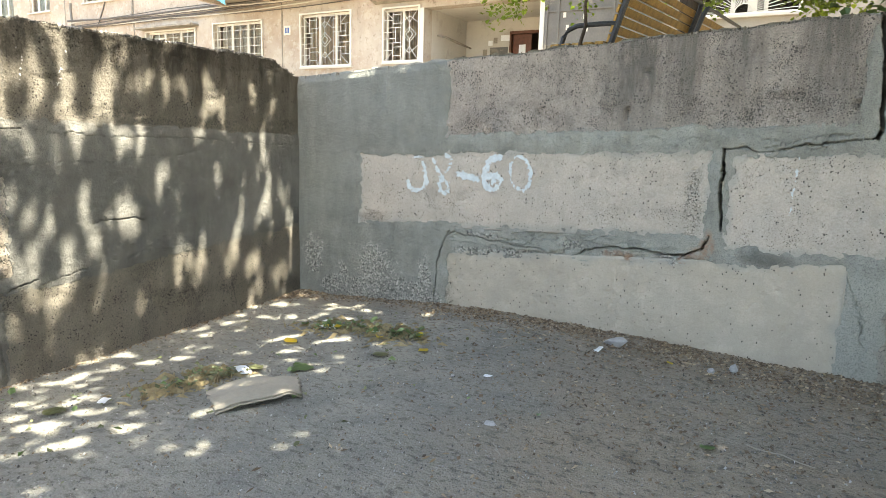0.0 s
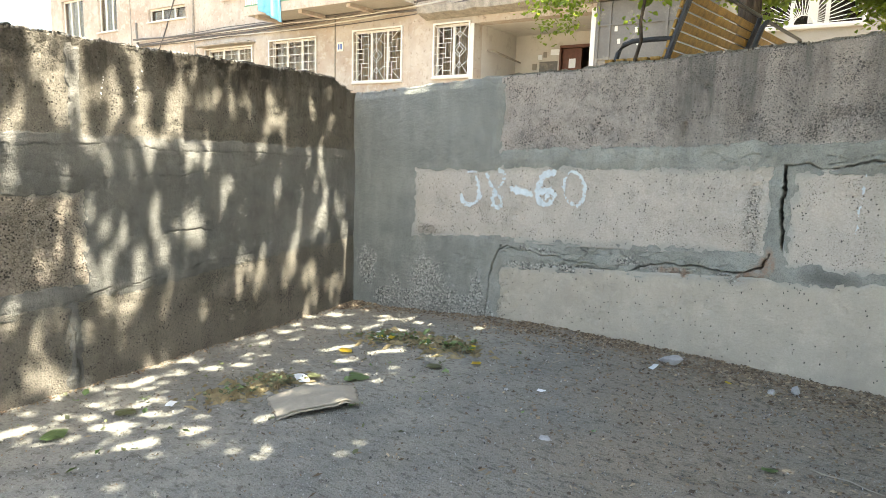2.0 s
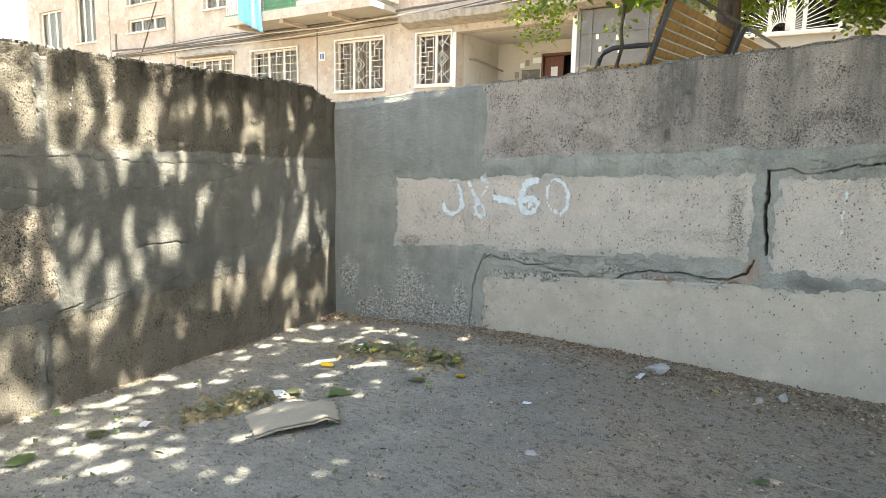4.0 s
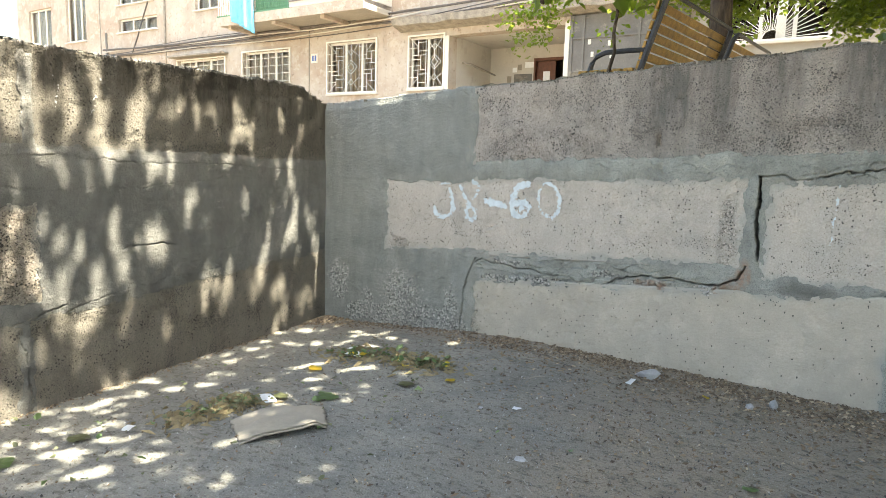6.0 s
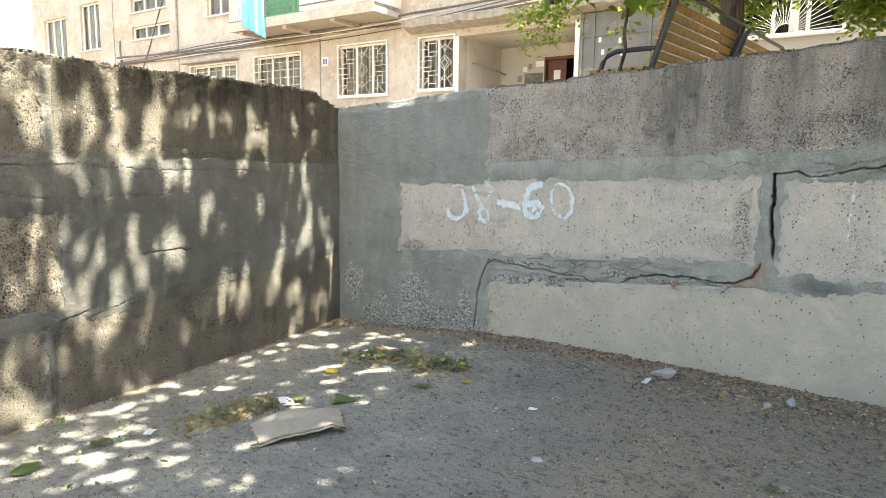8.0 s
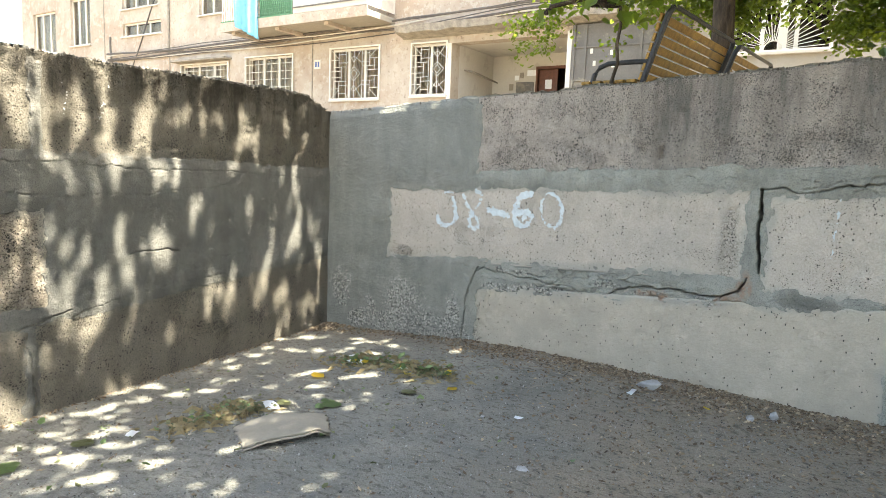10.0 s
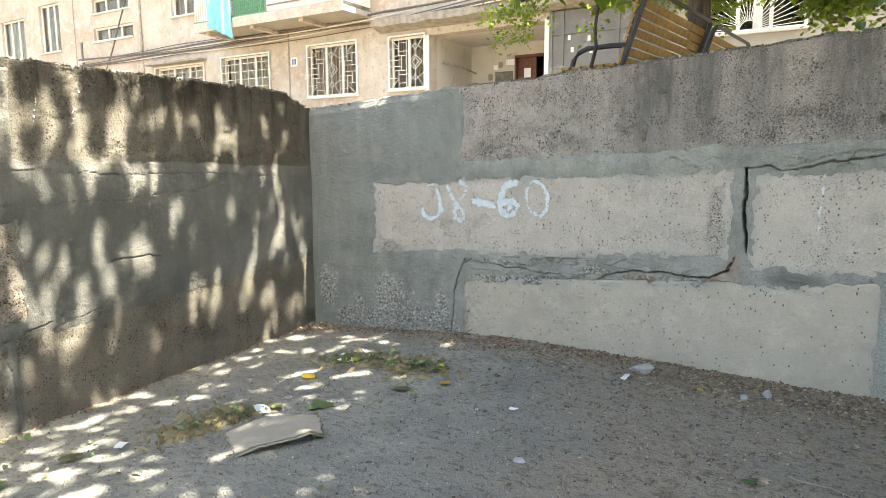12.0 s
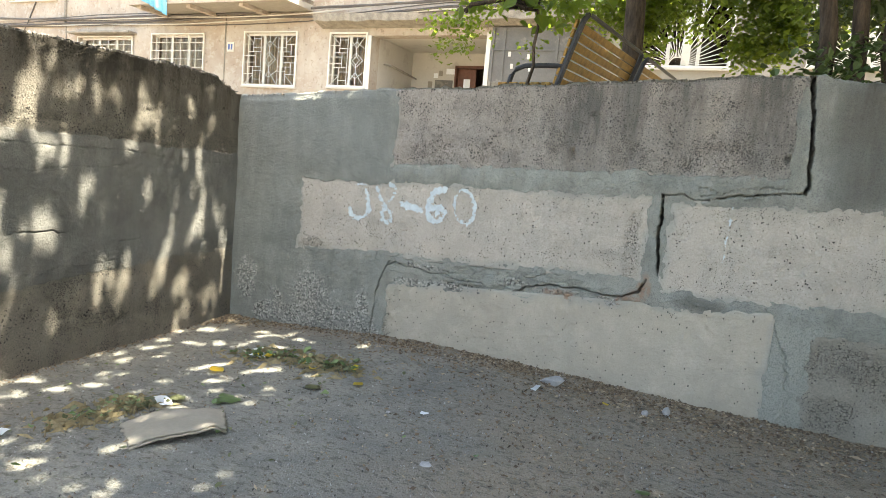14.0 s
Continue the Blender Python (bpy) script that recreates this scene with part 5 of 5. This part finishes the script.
def build_card():
    """A torn, arched sheet of layered card."""
    n, m = 40, 24
    sheet = tagged(empty("cardboard_sheet", (1.27, -1.68, gz(1.27, -1.68))), "torn arched sheet of grey brown cardboard on the asphalt", "cardboard")
    inv = sheet.matrix_basis.inverted()
    for k in range(2):
        verts = []
        for j in range(m):
            t = j / (m - 1)
            for i in range(n):
                s = i / (n - 1)
                near = Vector((1.345, -1.965, 0)).lerp(Vector((1.53, -1.655, 0)), s) + Vector((0.010, -0.008, 0)) * k
                far = Vector((1.10, -1.81, 0)).lerp(Vector((1.37, -1.50, 0)), s) + Vector((-0.035, 0.02, 0)) * math.sin(math.pi * s)
                p = near.lerp(far, t * (1 - 0.03 * k))
                edge = min(s, 1 - s, t, 1 - t)
                rag = 0.008 * noise.noise((s * 7 + 3 * k, t * 7, k)) * (1 - min(1, edge * 8))
                p.x += rag
                p.y += rag
                if s < 0.12:
                    p += Vector((0.03, -0.01, 0)) * (0.12 - s) / 0.12 * abs(noise.noise((t * 3.5, k, 2)))
                h = 0.012 + 0.026 * math.sin(math.pi * min(1, s * 1.02)) * (1 - 0.35 * t) + 0.004 * noise.noise((s * 4, t * 4, 1)) + 0.02 * math.exp(-((s - 0.85) / 0.12) ** 2 - (t / 0.2) ** 2)
                verts.append((p.x, p.y, gz(p.x, p.y) + h - 0.007 * k + (0.004 * noise.noise((s * 20, t * 3, k)) if t < 0.06 else 0)))
        ob = mesh_object("card_layer", verts, grid_faces(n, m), CARD, sheet, flat=False)
        ob.matrix_parent_inverse = inv
        mod = ob.modifiers.new("thick", "SOLIDIFY")
        mod.thickness = 0.005


build_card()


def lump(name, place, size, material, seed, label, category, squash=0.6):
    """A broken stone."""
    bm = bmesh.new()
    rnd = random.Random(seed)
    for _ in range(15):
        d = Vector((rnd.uniform(-1, 1), rnd.uniform(-1, 1), rnd.uniform(-0.9, 0.9))).normalized() * rnd.uniform(0.8, 1.1)
        bm.verts.new((d.x * size[0], d.y * size[1], d.z * size[2]))
    hull = bmesh.ops.convex_hull(bm, input=list(bm.verts))
    bmesh.ops.delete(bm, geom=[v for v in hull["geom_interior"] if isinstance(v, bmesh.types.BMVert)], context="VERTS")
    bmesh.ops.bevel(bm, geom=list(bm.edges), offset=min(size) * 0.08, segments=1, affect="EDGES")
    me = bpy.data.meshes.new(name)
    bm.to_mesh(me)
    me.materials.append(material)
    ob = new(name, me)
    ob.location = (place[0], place[1], gz(*place[:2]) + size[2] * 0.45)
    ob.rotation_euler = (0.1, -0.1, rnd.uniform(-0.4, 0.4))
    tagged(ob, label, category)
    return ob


lump("stone", (2.50, -0.19), (0.085, 0.045, 0.032), STONE, 3, "pale grey broken stone lying by the wall", "stone")
lump("stone", (3.02, -0.33), (0.024, 0.02, 0.018), STONE, 5, "small pale stone on the soil", "stone")
lump("stone", (3.115, -0.26), (0.022, 0.018, 0.034), STONE, 6, "small pale stone standing on the soil", "stone")
lump("stone", (2.34, -1.44), (0.03, 0.022, 0.01), STONE, 8, "flat grey stone on the asphalt", "stone")
lump("stone", (1.96, -1.07), (0.014, 0.012, 0.01), STONE, 9, "tiny pale stone on the asphalt", "stone")


def flat_scrap(name, place, pts, material, label, category, lift=0.010, curl=0.012, seed=1):
    """A thin scrap or leaf with a curled outline."""
    bm = bmesh.new()
    c = bm.verts.new((0, 0, curl * 0.6))
    ring = [bm.verts.new((x, y, curl * (0.4 + noise.noise((x * 30, y * 30, seed))))) for x, y in pts]
    for i in range(len(ring)):
        bm.faces.new((c, ring[i], ring[(i + 1) % len(ring)]))
    bmesh.ops.solidify(bm, geom=list(bm.faces), thickness=0.0012)
    me = bpy.data.meshes.new(name)
    bm.to_mesh(me)
    me.materials.append(material)
    ob = new(name, me)
    ob.location = (*place, gz(*place) + lift)
    ob.rotation_euler = (0, 0, seed * 1.3)
    tagged(ob, label, category)
    return ob


def leaf_outline(s, seed):
    rnd = random.Random(seed)
    return [(s * (0.5 + 0.12 * rnd.random()) * math.cos(a) * 1.25, s * (0.5 + 0.12 * rnd.random()) * math.sin(a)) for a in np.linspace(0, math.tau, 12)[:-1]]


for i, (p, s, mat, lab) in enumerate([((0.89, -1.05), 0.06, YELLOW_LEAF, "yellow fallen leaf on the asphalt"), ((1.66, -0.86), 0.045, YELLOW_LEAF, "yellow curled fallen leaf on the asphalt"),
                                      ((1.25, -1.36), 0.06, GREEN_LEAF, "green fallen leaf beside the cardboard"), ((1.30, -1.39), 0.065, GREEN_LEAF, "green fallen leaf beside the cardboard"),
                                      ((1.27, -1.43), 0.05, GREEN_LEAF, "green fallen leaf beside the cardboard"), ((1.50, -1.03), 0.06, DRY_LEAF, "wilted fallen leaf on the asphalt"),
                                      ((1.01, -1.60), 0.07, DRY_LEAF, "wilted fallen leaf by the cardboard"), ((1.08, -1.49), 0.06, DRY_LEAF, "wilted fallen leaf by the cardboard"),
                                      ((0.61, -2.21), 0.07, DRY_LEAF, "wilted fallen leaf on the asphalt"), ((0.58, -2.50), 0.09, GREEN_LEAF, "green fallen leaf on the asphalt"),
                                      ((3.12, -1.21), 0.04, GREEN_LEAF, "green fallen leaf on the asphalt"), ((2.82, -0.32), 0.03, YELLOW_LEAF, "small yellow leaf on the soil")]):
    flat_scrap("fallen_leaf", p, leaf_outline(s, i), mat, lab, "leaf", seed=i, curl=0.009)
for i, (p, w, h) in enumerate([((0.91, -0.72), 0.06, 0.04), ((0.80, -0.62), 0.035, 0.02), ((1.05, -1.545), 0.06, 0.03), ((1.25, -0.72), 0.03, 0.02), ((0.72, -2.05), 0.03, 0.02), ((2.11, -1.0), 0.02, 0.015), ((2.45, -0.33), 0.05, 0.015)]):
    flat_scrap("paper_scrap", p, [(-w, -h), (0, -h * 1.2), (w, -h * 0.8), (w * 1.1, 0), (w, h), (0, h * 0.9), (-w * 0.9, h)], PAPER, "white torn paper scrap on the asphalt", "paper", seed=i, curl=0.008)


def scatter(name, places, size, material, label, category, seed, tall=0.5, thin=False):
    """A drift of small flakes or crumbs as one mesh."""
    rnd = random.Random(seed)
    verts, faces = [], []
    for x, y, k in places:
        z = gz(x, y)
        a = rnd.uniform(0, math.tau)
        s = size * k * rnd.uniform(0.5, 1.5)
        ux, uy = math.cos(a) * s, math.sin(a) * s
        asp = rnd.uniform(0.05, 0.12) if thin else rnd.uniform(0.4, 0.8)
        vx, vy = -math.sin(a) * s * asp, math.cos(a) * s * asp
        h = s * tall * rnd.uniform(0.4, 1.2)
        i = len(verts)
        t1, t2 = rnd.uniform(-0.3, 0.6) * h, rnd.uniform(-0.3, 0.6) * h
        verts += [(x - ux, y - uy, z + 0.002), (x + vx, y + vy, z + t1 + 0.006), (x + ux, y + uy, z + t2 + 0.006), (x - vx, y - vy, z + 0.002), (x, y, z + h + 0.006)]
        faces += [(i, i + 4, i + 1), (i + 1, i + 4, i + 2), (i + 2, i + 4, i + 3), (i + 3, i + 4, i)]
    ob = mesh_object(name, verts, faces, material)
    tagged(ob, label, category, kind="stuff")
    return ob


def build_litter():
    r = random.Random(5)
    pl = []
    for _ in range(6500):
        x = r.uniform(1.25, 4.6)
        y = -abs(r.gauss(0.0, 0.15 + 0.06 * (x > 3))) - 0.005
        if float(vnoise(np.array(x * 5), np.array(y * 11), 44)) > 0.75 * r.random():
            pl.append((x, y, r.uniform(0.5, 1.25)))
    for _ in range(600):
        pl.append((r.uniform(0.0, 1.25), -abs(r.gauss(0, 0.07)) - 0.004, 0.9))
    for _ in range(500):
        pl.append((abs(r.gauss(0, 0.03)) + 0.004, -r.uniform(0, 2.6), 0.8))
    for _ in range(260):
        pl.append((abs(r.gauss(0, 0.09)) + 0.005, -abs(r.gauss(0, 0.12)) - 0.005, 1.6))
    scatter("wall_foot_litter", pl, 0.009, LITTER, "drift of dry brown leaf crumbs along the wall foot", "litter", 6)
    pl = [(r.uniform(0.05, 4.6), -r.uniform(0.05, 4.2), 1.0) for _ in range(3200)]
    pl += [(r.gauss(3.3, 0.85), -abs(r.gauss(0.6, 0.8)) - 0.02, r.uniform(0.8, 2.6)) for _ in range(3000)]
    pl = [p for p in pl if 0.02 < p[0] < 4.9]
    scatter("ground_crumbs", pl, 0.0046, LITTER, "scattered dry crumbs on the asphalt", "litter", 7, 0.35)
    pl = [(r.uniform(0.03, 4.8), -r.uniform(0.03, 4.2), 1.0) for _ in range(7000)]
    scatter("ground_grit", pl, 0.0045, GRIT, "fine grit on the asphalt", "gravel", 8, 0.8)
    pl = [(r.uniform(1.2, 4.2), -abs(r.gauss(0.1, 0.25)) - 0.01, r.uniform(0.8, 2.0)) for _ in range(300)]
    pl += [(r.uniform(0.4, 4.2), -r.uniform(0.1, 3), r.uniform(0.6, 1.4)) for _ in range(200)]
    scatter("straw", pl, 0.013, LITTER, "short dry straws and stalks on the ground", "straw", 9, 0.3, True)
    # the two drifts of wilted leaves
    def drift(spots_, n, seed, size, mat, label):
        rr = random.Random(seed)
        verts, faces = [], []
        for _ in range(n):
            cx, cy, ax, ay = rr.choice(spots_)
            x, y = rr.gauss(cx, ax), rr.gauss(cy, ay)
            if x < 0.03 or y > -0.03:
                continue
            p = Vector((x, y, gz(x, y) + 0.004 + abs(rr.gauss(0, 0.014))))
            a = rr.uniform(0, math.tau)
            d = Vector((math.cos(a), math.sin(a), rr.uniform(-0.25, 0.5))).normalized()
            w = d.cross(Vector((rr.uniform(-0.6, 0.6), rr.uniform(-0.6, 0.6), 1))).normalized()
            q = w.cross(d)
            s = size * rr.uniform(0.4, 1.3)
            i = len(verts)
            for u, v, h in ((0, 0, 0.05), (0.22, 0.36, 0.3), (0.62, 0.30, 0.12), (1, 0.05, 0.22), (0.66, -0.26, 0.3), (0.25, -0.38, 0.1)):
                e = p + d * (u * s) + w * (v * s) + q * (h * s)
                e.z = max(e.z, gz(e.x, e.y) + 0.003)
                verts.append(e)
            faces += [(i, i + 1, i + 2, i + 3), (i, i + 3, i + 4, i + 5)]
        ob = mesh_object("leaf_drift", verts, faces, mat)
        tagged(ob, label, "leaves", kind="stuff")
    far = [(0.90, -0.72, 0.09, 0.05), (1.08, -0.66, 0.11, 0.06), (1.33, -0.73, 0.10, 0.06), (1.45, -0.70, 0.07, 0.06)]
    near = [(0.90, -1.70, 0.07, 0.07), (0.86, -1.86, 0.07, 0.06), (0.98, -1.62, 0.06, 0.05)]
    drift(far, 230, 31, 0.027, DRY_LEAF, "drift of wilted grey green leaves on the asphalt")
    drift(far, 36, 32, 0.06, GREEN_LEAF, "fresh green leaves in the drift on the asphalt")
    drift(far, 6, 35, 0.05, YELLOW_LEAF, "yellowed leaves in the drift on the asphalt")
    loose = [(0.9, -1.4, 0.45, 0.5), (0.8, -2.3, 0.4, 0.35), (1.6, -1.1, 0.45, 0.45), (0.5, -1.9, 0.25, 0.4)]
    drift(loose, 90, 36, 0.026, DRY_LEAF, "wilted leaves scattered over the asphalt")
    drift(loose, 24, 37, 0.038, GREEN_LEAF, "green leaves scattered over the asphalt")
    drift(near, 95, 33, 0.027, DRY_LEAF, "drift of wilted leaves near the cardboard")
    drift(near, 9, 34, 0.045, GREEN_LEAF, "fresh green leaves near the cardboard")
    scatter("leaf_stalks", [(r.gauss(c[0], c[2] * 1.3), r.gauss(c[1], c[3] * 1.4), r.uniform(1, 2.5)) for c in far + near for _ in range(90)], 0.016, STRAW, "dry stalks among the fallen leaves", "stalks", 12, 0.5, True)


build_litter()


def build_crest():
    """Crumbled mortar and pebbles lying along the tops of the walls."""
    rnd = random.Random(15)
    verts, faces = [], []
    for k in range(5200):
        if k % 3 == 0:
            u = rnd.uniform(0.02, 4.6)
            x, y, z = u, rnd.uniform(0.0, 0.25), float(north_top(np.array(u))) + 0.006
        else:
            u = -rnd.uniform(0.02, 2.8)
            x, y, z = -rnd.uniform(0.0, 0.25), u, float(side_top(np.array(u))) + 0.006
        s = 0.003 + (0.006 if k % 3 == 0 else 0.009) * rnd.random() ** 3
        i = len(verts)
        for a in range(4):
            t = a * math.tau / 4 + rnd.uniform(-0.5, 0.5)
            verts.append((x + s * math.cos(t), y + s * math.sin(t), z - 0.004 + rnd.uniform(0, 0.5) * s))
        verts += [(x, y, z + s * rnd.uniform(0.5, 1.3)), (x, y, z - s - 0.012)]
        for a in range(4):
            faces += [(i + a, i + (a + 1) % 4, i + 4), (i + (a + 1) % 4, i + a, i + 5)]
    m = Mat("crumbled_mortar", 0.95)
    m.color(m.ramp(m.island(), [(0.0, (0.07, 0.06, 0.048)), (0.6, (0.19, 0.168, 0.14)), (1.0, (0.40, 0.365, 0.315))]))
    tagged(mesh_object("crest_rubble", verts, faces, m.m), "crumbled mortar and pebbles on the wall tops", "rubble", kind="stuff")


build_crest()


def build_twigs():
    r = random.Random(9)
    for k, (x, y, l, a) in enumerate([(1.98, -0.22, 0.2, -0.5), (2.45, -1.62, 0.12, 2.2), (3.35, -1.1, 0.25, -0.3), (2.75, -1.9, 0.1, 0.4), (2.0, -0.55, 0.1, 0.8), (0.6, -2.2, 0.12, 0.1)]):
        bm = bmesh.new()
        pts = []
        for i in range(6):
            s = i / 5 - 0.5
            px, py = x + l * s * math.cos(a) + r.uniform(-0.008, 0.008), y + l * s * math.sin(a) + r.uniform(-0.008, 0.008)
            pts.append((px, py, gz(px, py) + 0.006 + 0.004 * r.random()))
        tube(bm, pts, [0.0018, 0.0026, 0.0026, 0.0022, 0.002, 0.0014], 6)
        me = bpy.data.meshes.new("twig")
        bm.to_mesh(me)
        me.materials.append(CARD)
        tagged(new("twig", me), "pale dry twig lying on the ground", "twig", group="twigs on the ground")


build_twigs()


# ---- worn white brush strokes on the wall ----
def brush_stroke(parent, pts, width, seed, worn=0.0, to_world=to_north, face=101, paint=WALL_PAINT):
    """One brushed stroke of flaking paint along a line, a skin of small chips on the block's face."""
    step = 0.0045
    lo_u, hi_u = min(p[0] for p in pts) - width, max(p[0] for p in pts) + width
    lo_v, hi_v = min(p[1] for p in pts) - width, max(p[1] for p in pts) + width
    us, vs = np.arange(lo_u, hi_u, step), np.arange(lo_v, hi_v, step)
    U, V = np.meshgrid(us, vs, indexing="ij")
    edge = width * 0.5 - line_distance(U + 0.006 * fbm(U * 30, V * 30, 2, seed), V + 0.006 * fbm(U * 30 + 9, V * 30, 2, seed), pts)
    keep = 0.55 * fbm(U * 75, V * 75, 3, seed + 1) + 0.45 * fbm(U * 20, V * 20, 2, seed + 2) + np.clip(edge * 42, -2.0, 0.55) - 0.18 - worn
    bm, made = bmesh.new(), {}
    for i in range(len(us)):
        for j in range(len(vs)):
            if keep[i, j] < 0:
                continue
            q = []
            for du, dv in ((0, 0), (1, 0), (1, 1), (0, 1)):
                key = (i + du, j + dv)
                if key not in made:
                    uu, vv = us[i] + du * step, vs[j] + dv * step
                    d = 0.002 + 0.004 * float(fbm(np.array(uu * 3), np.array(vv * 3), 3, face)) + 0.003 * float(fbm(np.array(uu * 22), np.array(vv * 22), 2, face + 1))
                    made[key] = bm.verts.new(tuple(to_world(uu, vv, d - 0.0035)))
                q.append(made[key])
            bm.faces.new(q)
    ob = part("brush_stroke", bm, paint, parent)
    ob.matrix_parent_inverse = parent.matrix_basis.inverted()
    return ob


def ring(u, v, ru, rv, lean, n=20):
    return [(u + ru * math.cos(k * math.tau / n) + lean * math.sin(k * math.tau / n), v + rv * math.sin(k * math.tau / n)) for k in range(n + 1)]


SCRAWL = [[(-1.931, 1.495), (-1.906, 1.463), (-1.916, 1.407), (-1.927, 1.351)], [(-1.757, 1.501), (-1.719, 1.52), (-1.683, 1.502)], [(-1.725, 1.417), (-1.749, 1.379), (-1.728, 1.366), (-1.76, 1.327)]]


def build_marks():
    marks = tagged(empty("painted_number", (1.4, -0.004, 0.85)), "faded white brush-painted number on the concrete block", "painted number")
    hook = [(0.974, 0.835), (0.987, 0.79), (1.044, 0.77), (1.097, 0.787), (1.124, 0.836), (1.118, 0.896), (1.09, 0.954)]
    loop = [(1.175, 0.985), (1.203, 0.924), (1.246, 0.875), (1.289, 0.833), (1.300, 0.789), (1.268, 0.762), (1.235, 0.783), (1.232, 0.833), (1.267, 0.891), (1.306, 0.949), (1.312, 1.0), (1.27, 1.02)]
    curl = [(1.653, 1.015), (1.60, 1.010), (1.562, 0.965), (1.554, 0.891), (1.563, 0.836), (1.601, 0.808), (1.644, 0.825), (1.659, 0.873), (1.63, 0.905), (1.58, 0.893)]
    brush_stroke(marks, hook, 0.036, 3, 0.15)
    brush_stroke(marks, [(1.0, 0.985), (1.054, 1.0), (1.10, 0.99)], 0.03, 6, 0.42)
    brush_stroke(marks, loop, 0.036, 9, 0.12)
    brush_stroke(marks, [(1.373, 0.896), (1.504, 0.872)], 0.046, 12, 0.02)
    brush_stroke(marks, curl, 0.048, 15, 0.0)
    brush_stroke(marks, [(1.59, 0.83), (1.63, 0.88), (1.60, 0.86)], 0.045, 18, 0.1)
    brush_stroke(marks, ring(1.80, 0.924, 0.066, 0.105, -0.014), 0.034, 21, 0.2)
    # a thin run of pale paint down the next block
    run = tagged(empty("paint_run", (3.27, -0.004, 0.8)), "thin pale run of dried paint on the concrete block", "paint mark")
    brush_stroke(run, [(3.277, 1.10), (3.272, 0.95), (3.268, 0.79)], 0.024, 24, 0.30)
    scrawl = tagged(empty("paint_scrawl", (0.004, SCRAWL[0][0][0], 1.2)), "worn white paint scrawl on the stained concrete wall", "paint mark")
    for k, pts in enumerate(SCRAWL):
        brush_stroke(scrawl, pts, 0.02, 30 + 3 * k, 0.30, to_side, 120, OLD_PAINT)


build_marks()
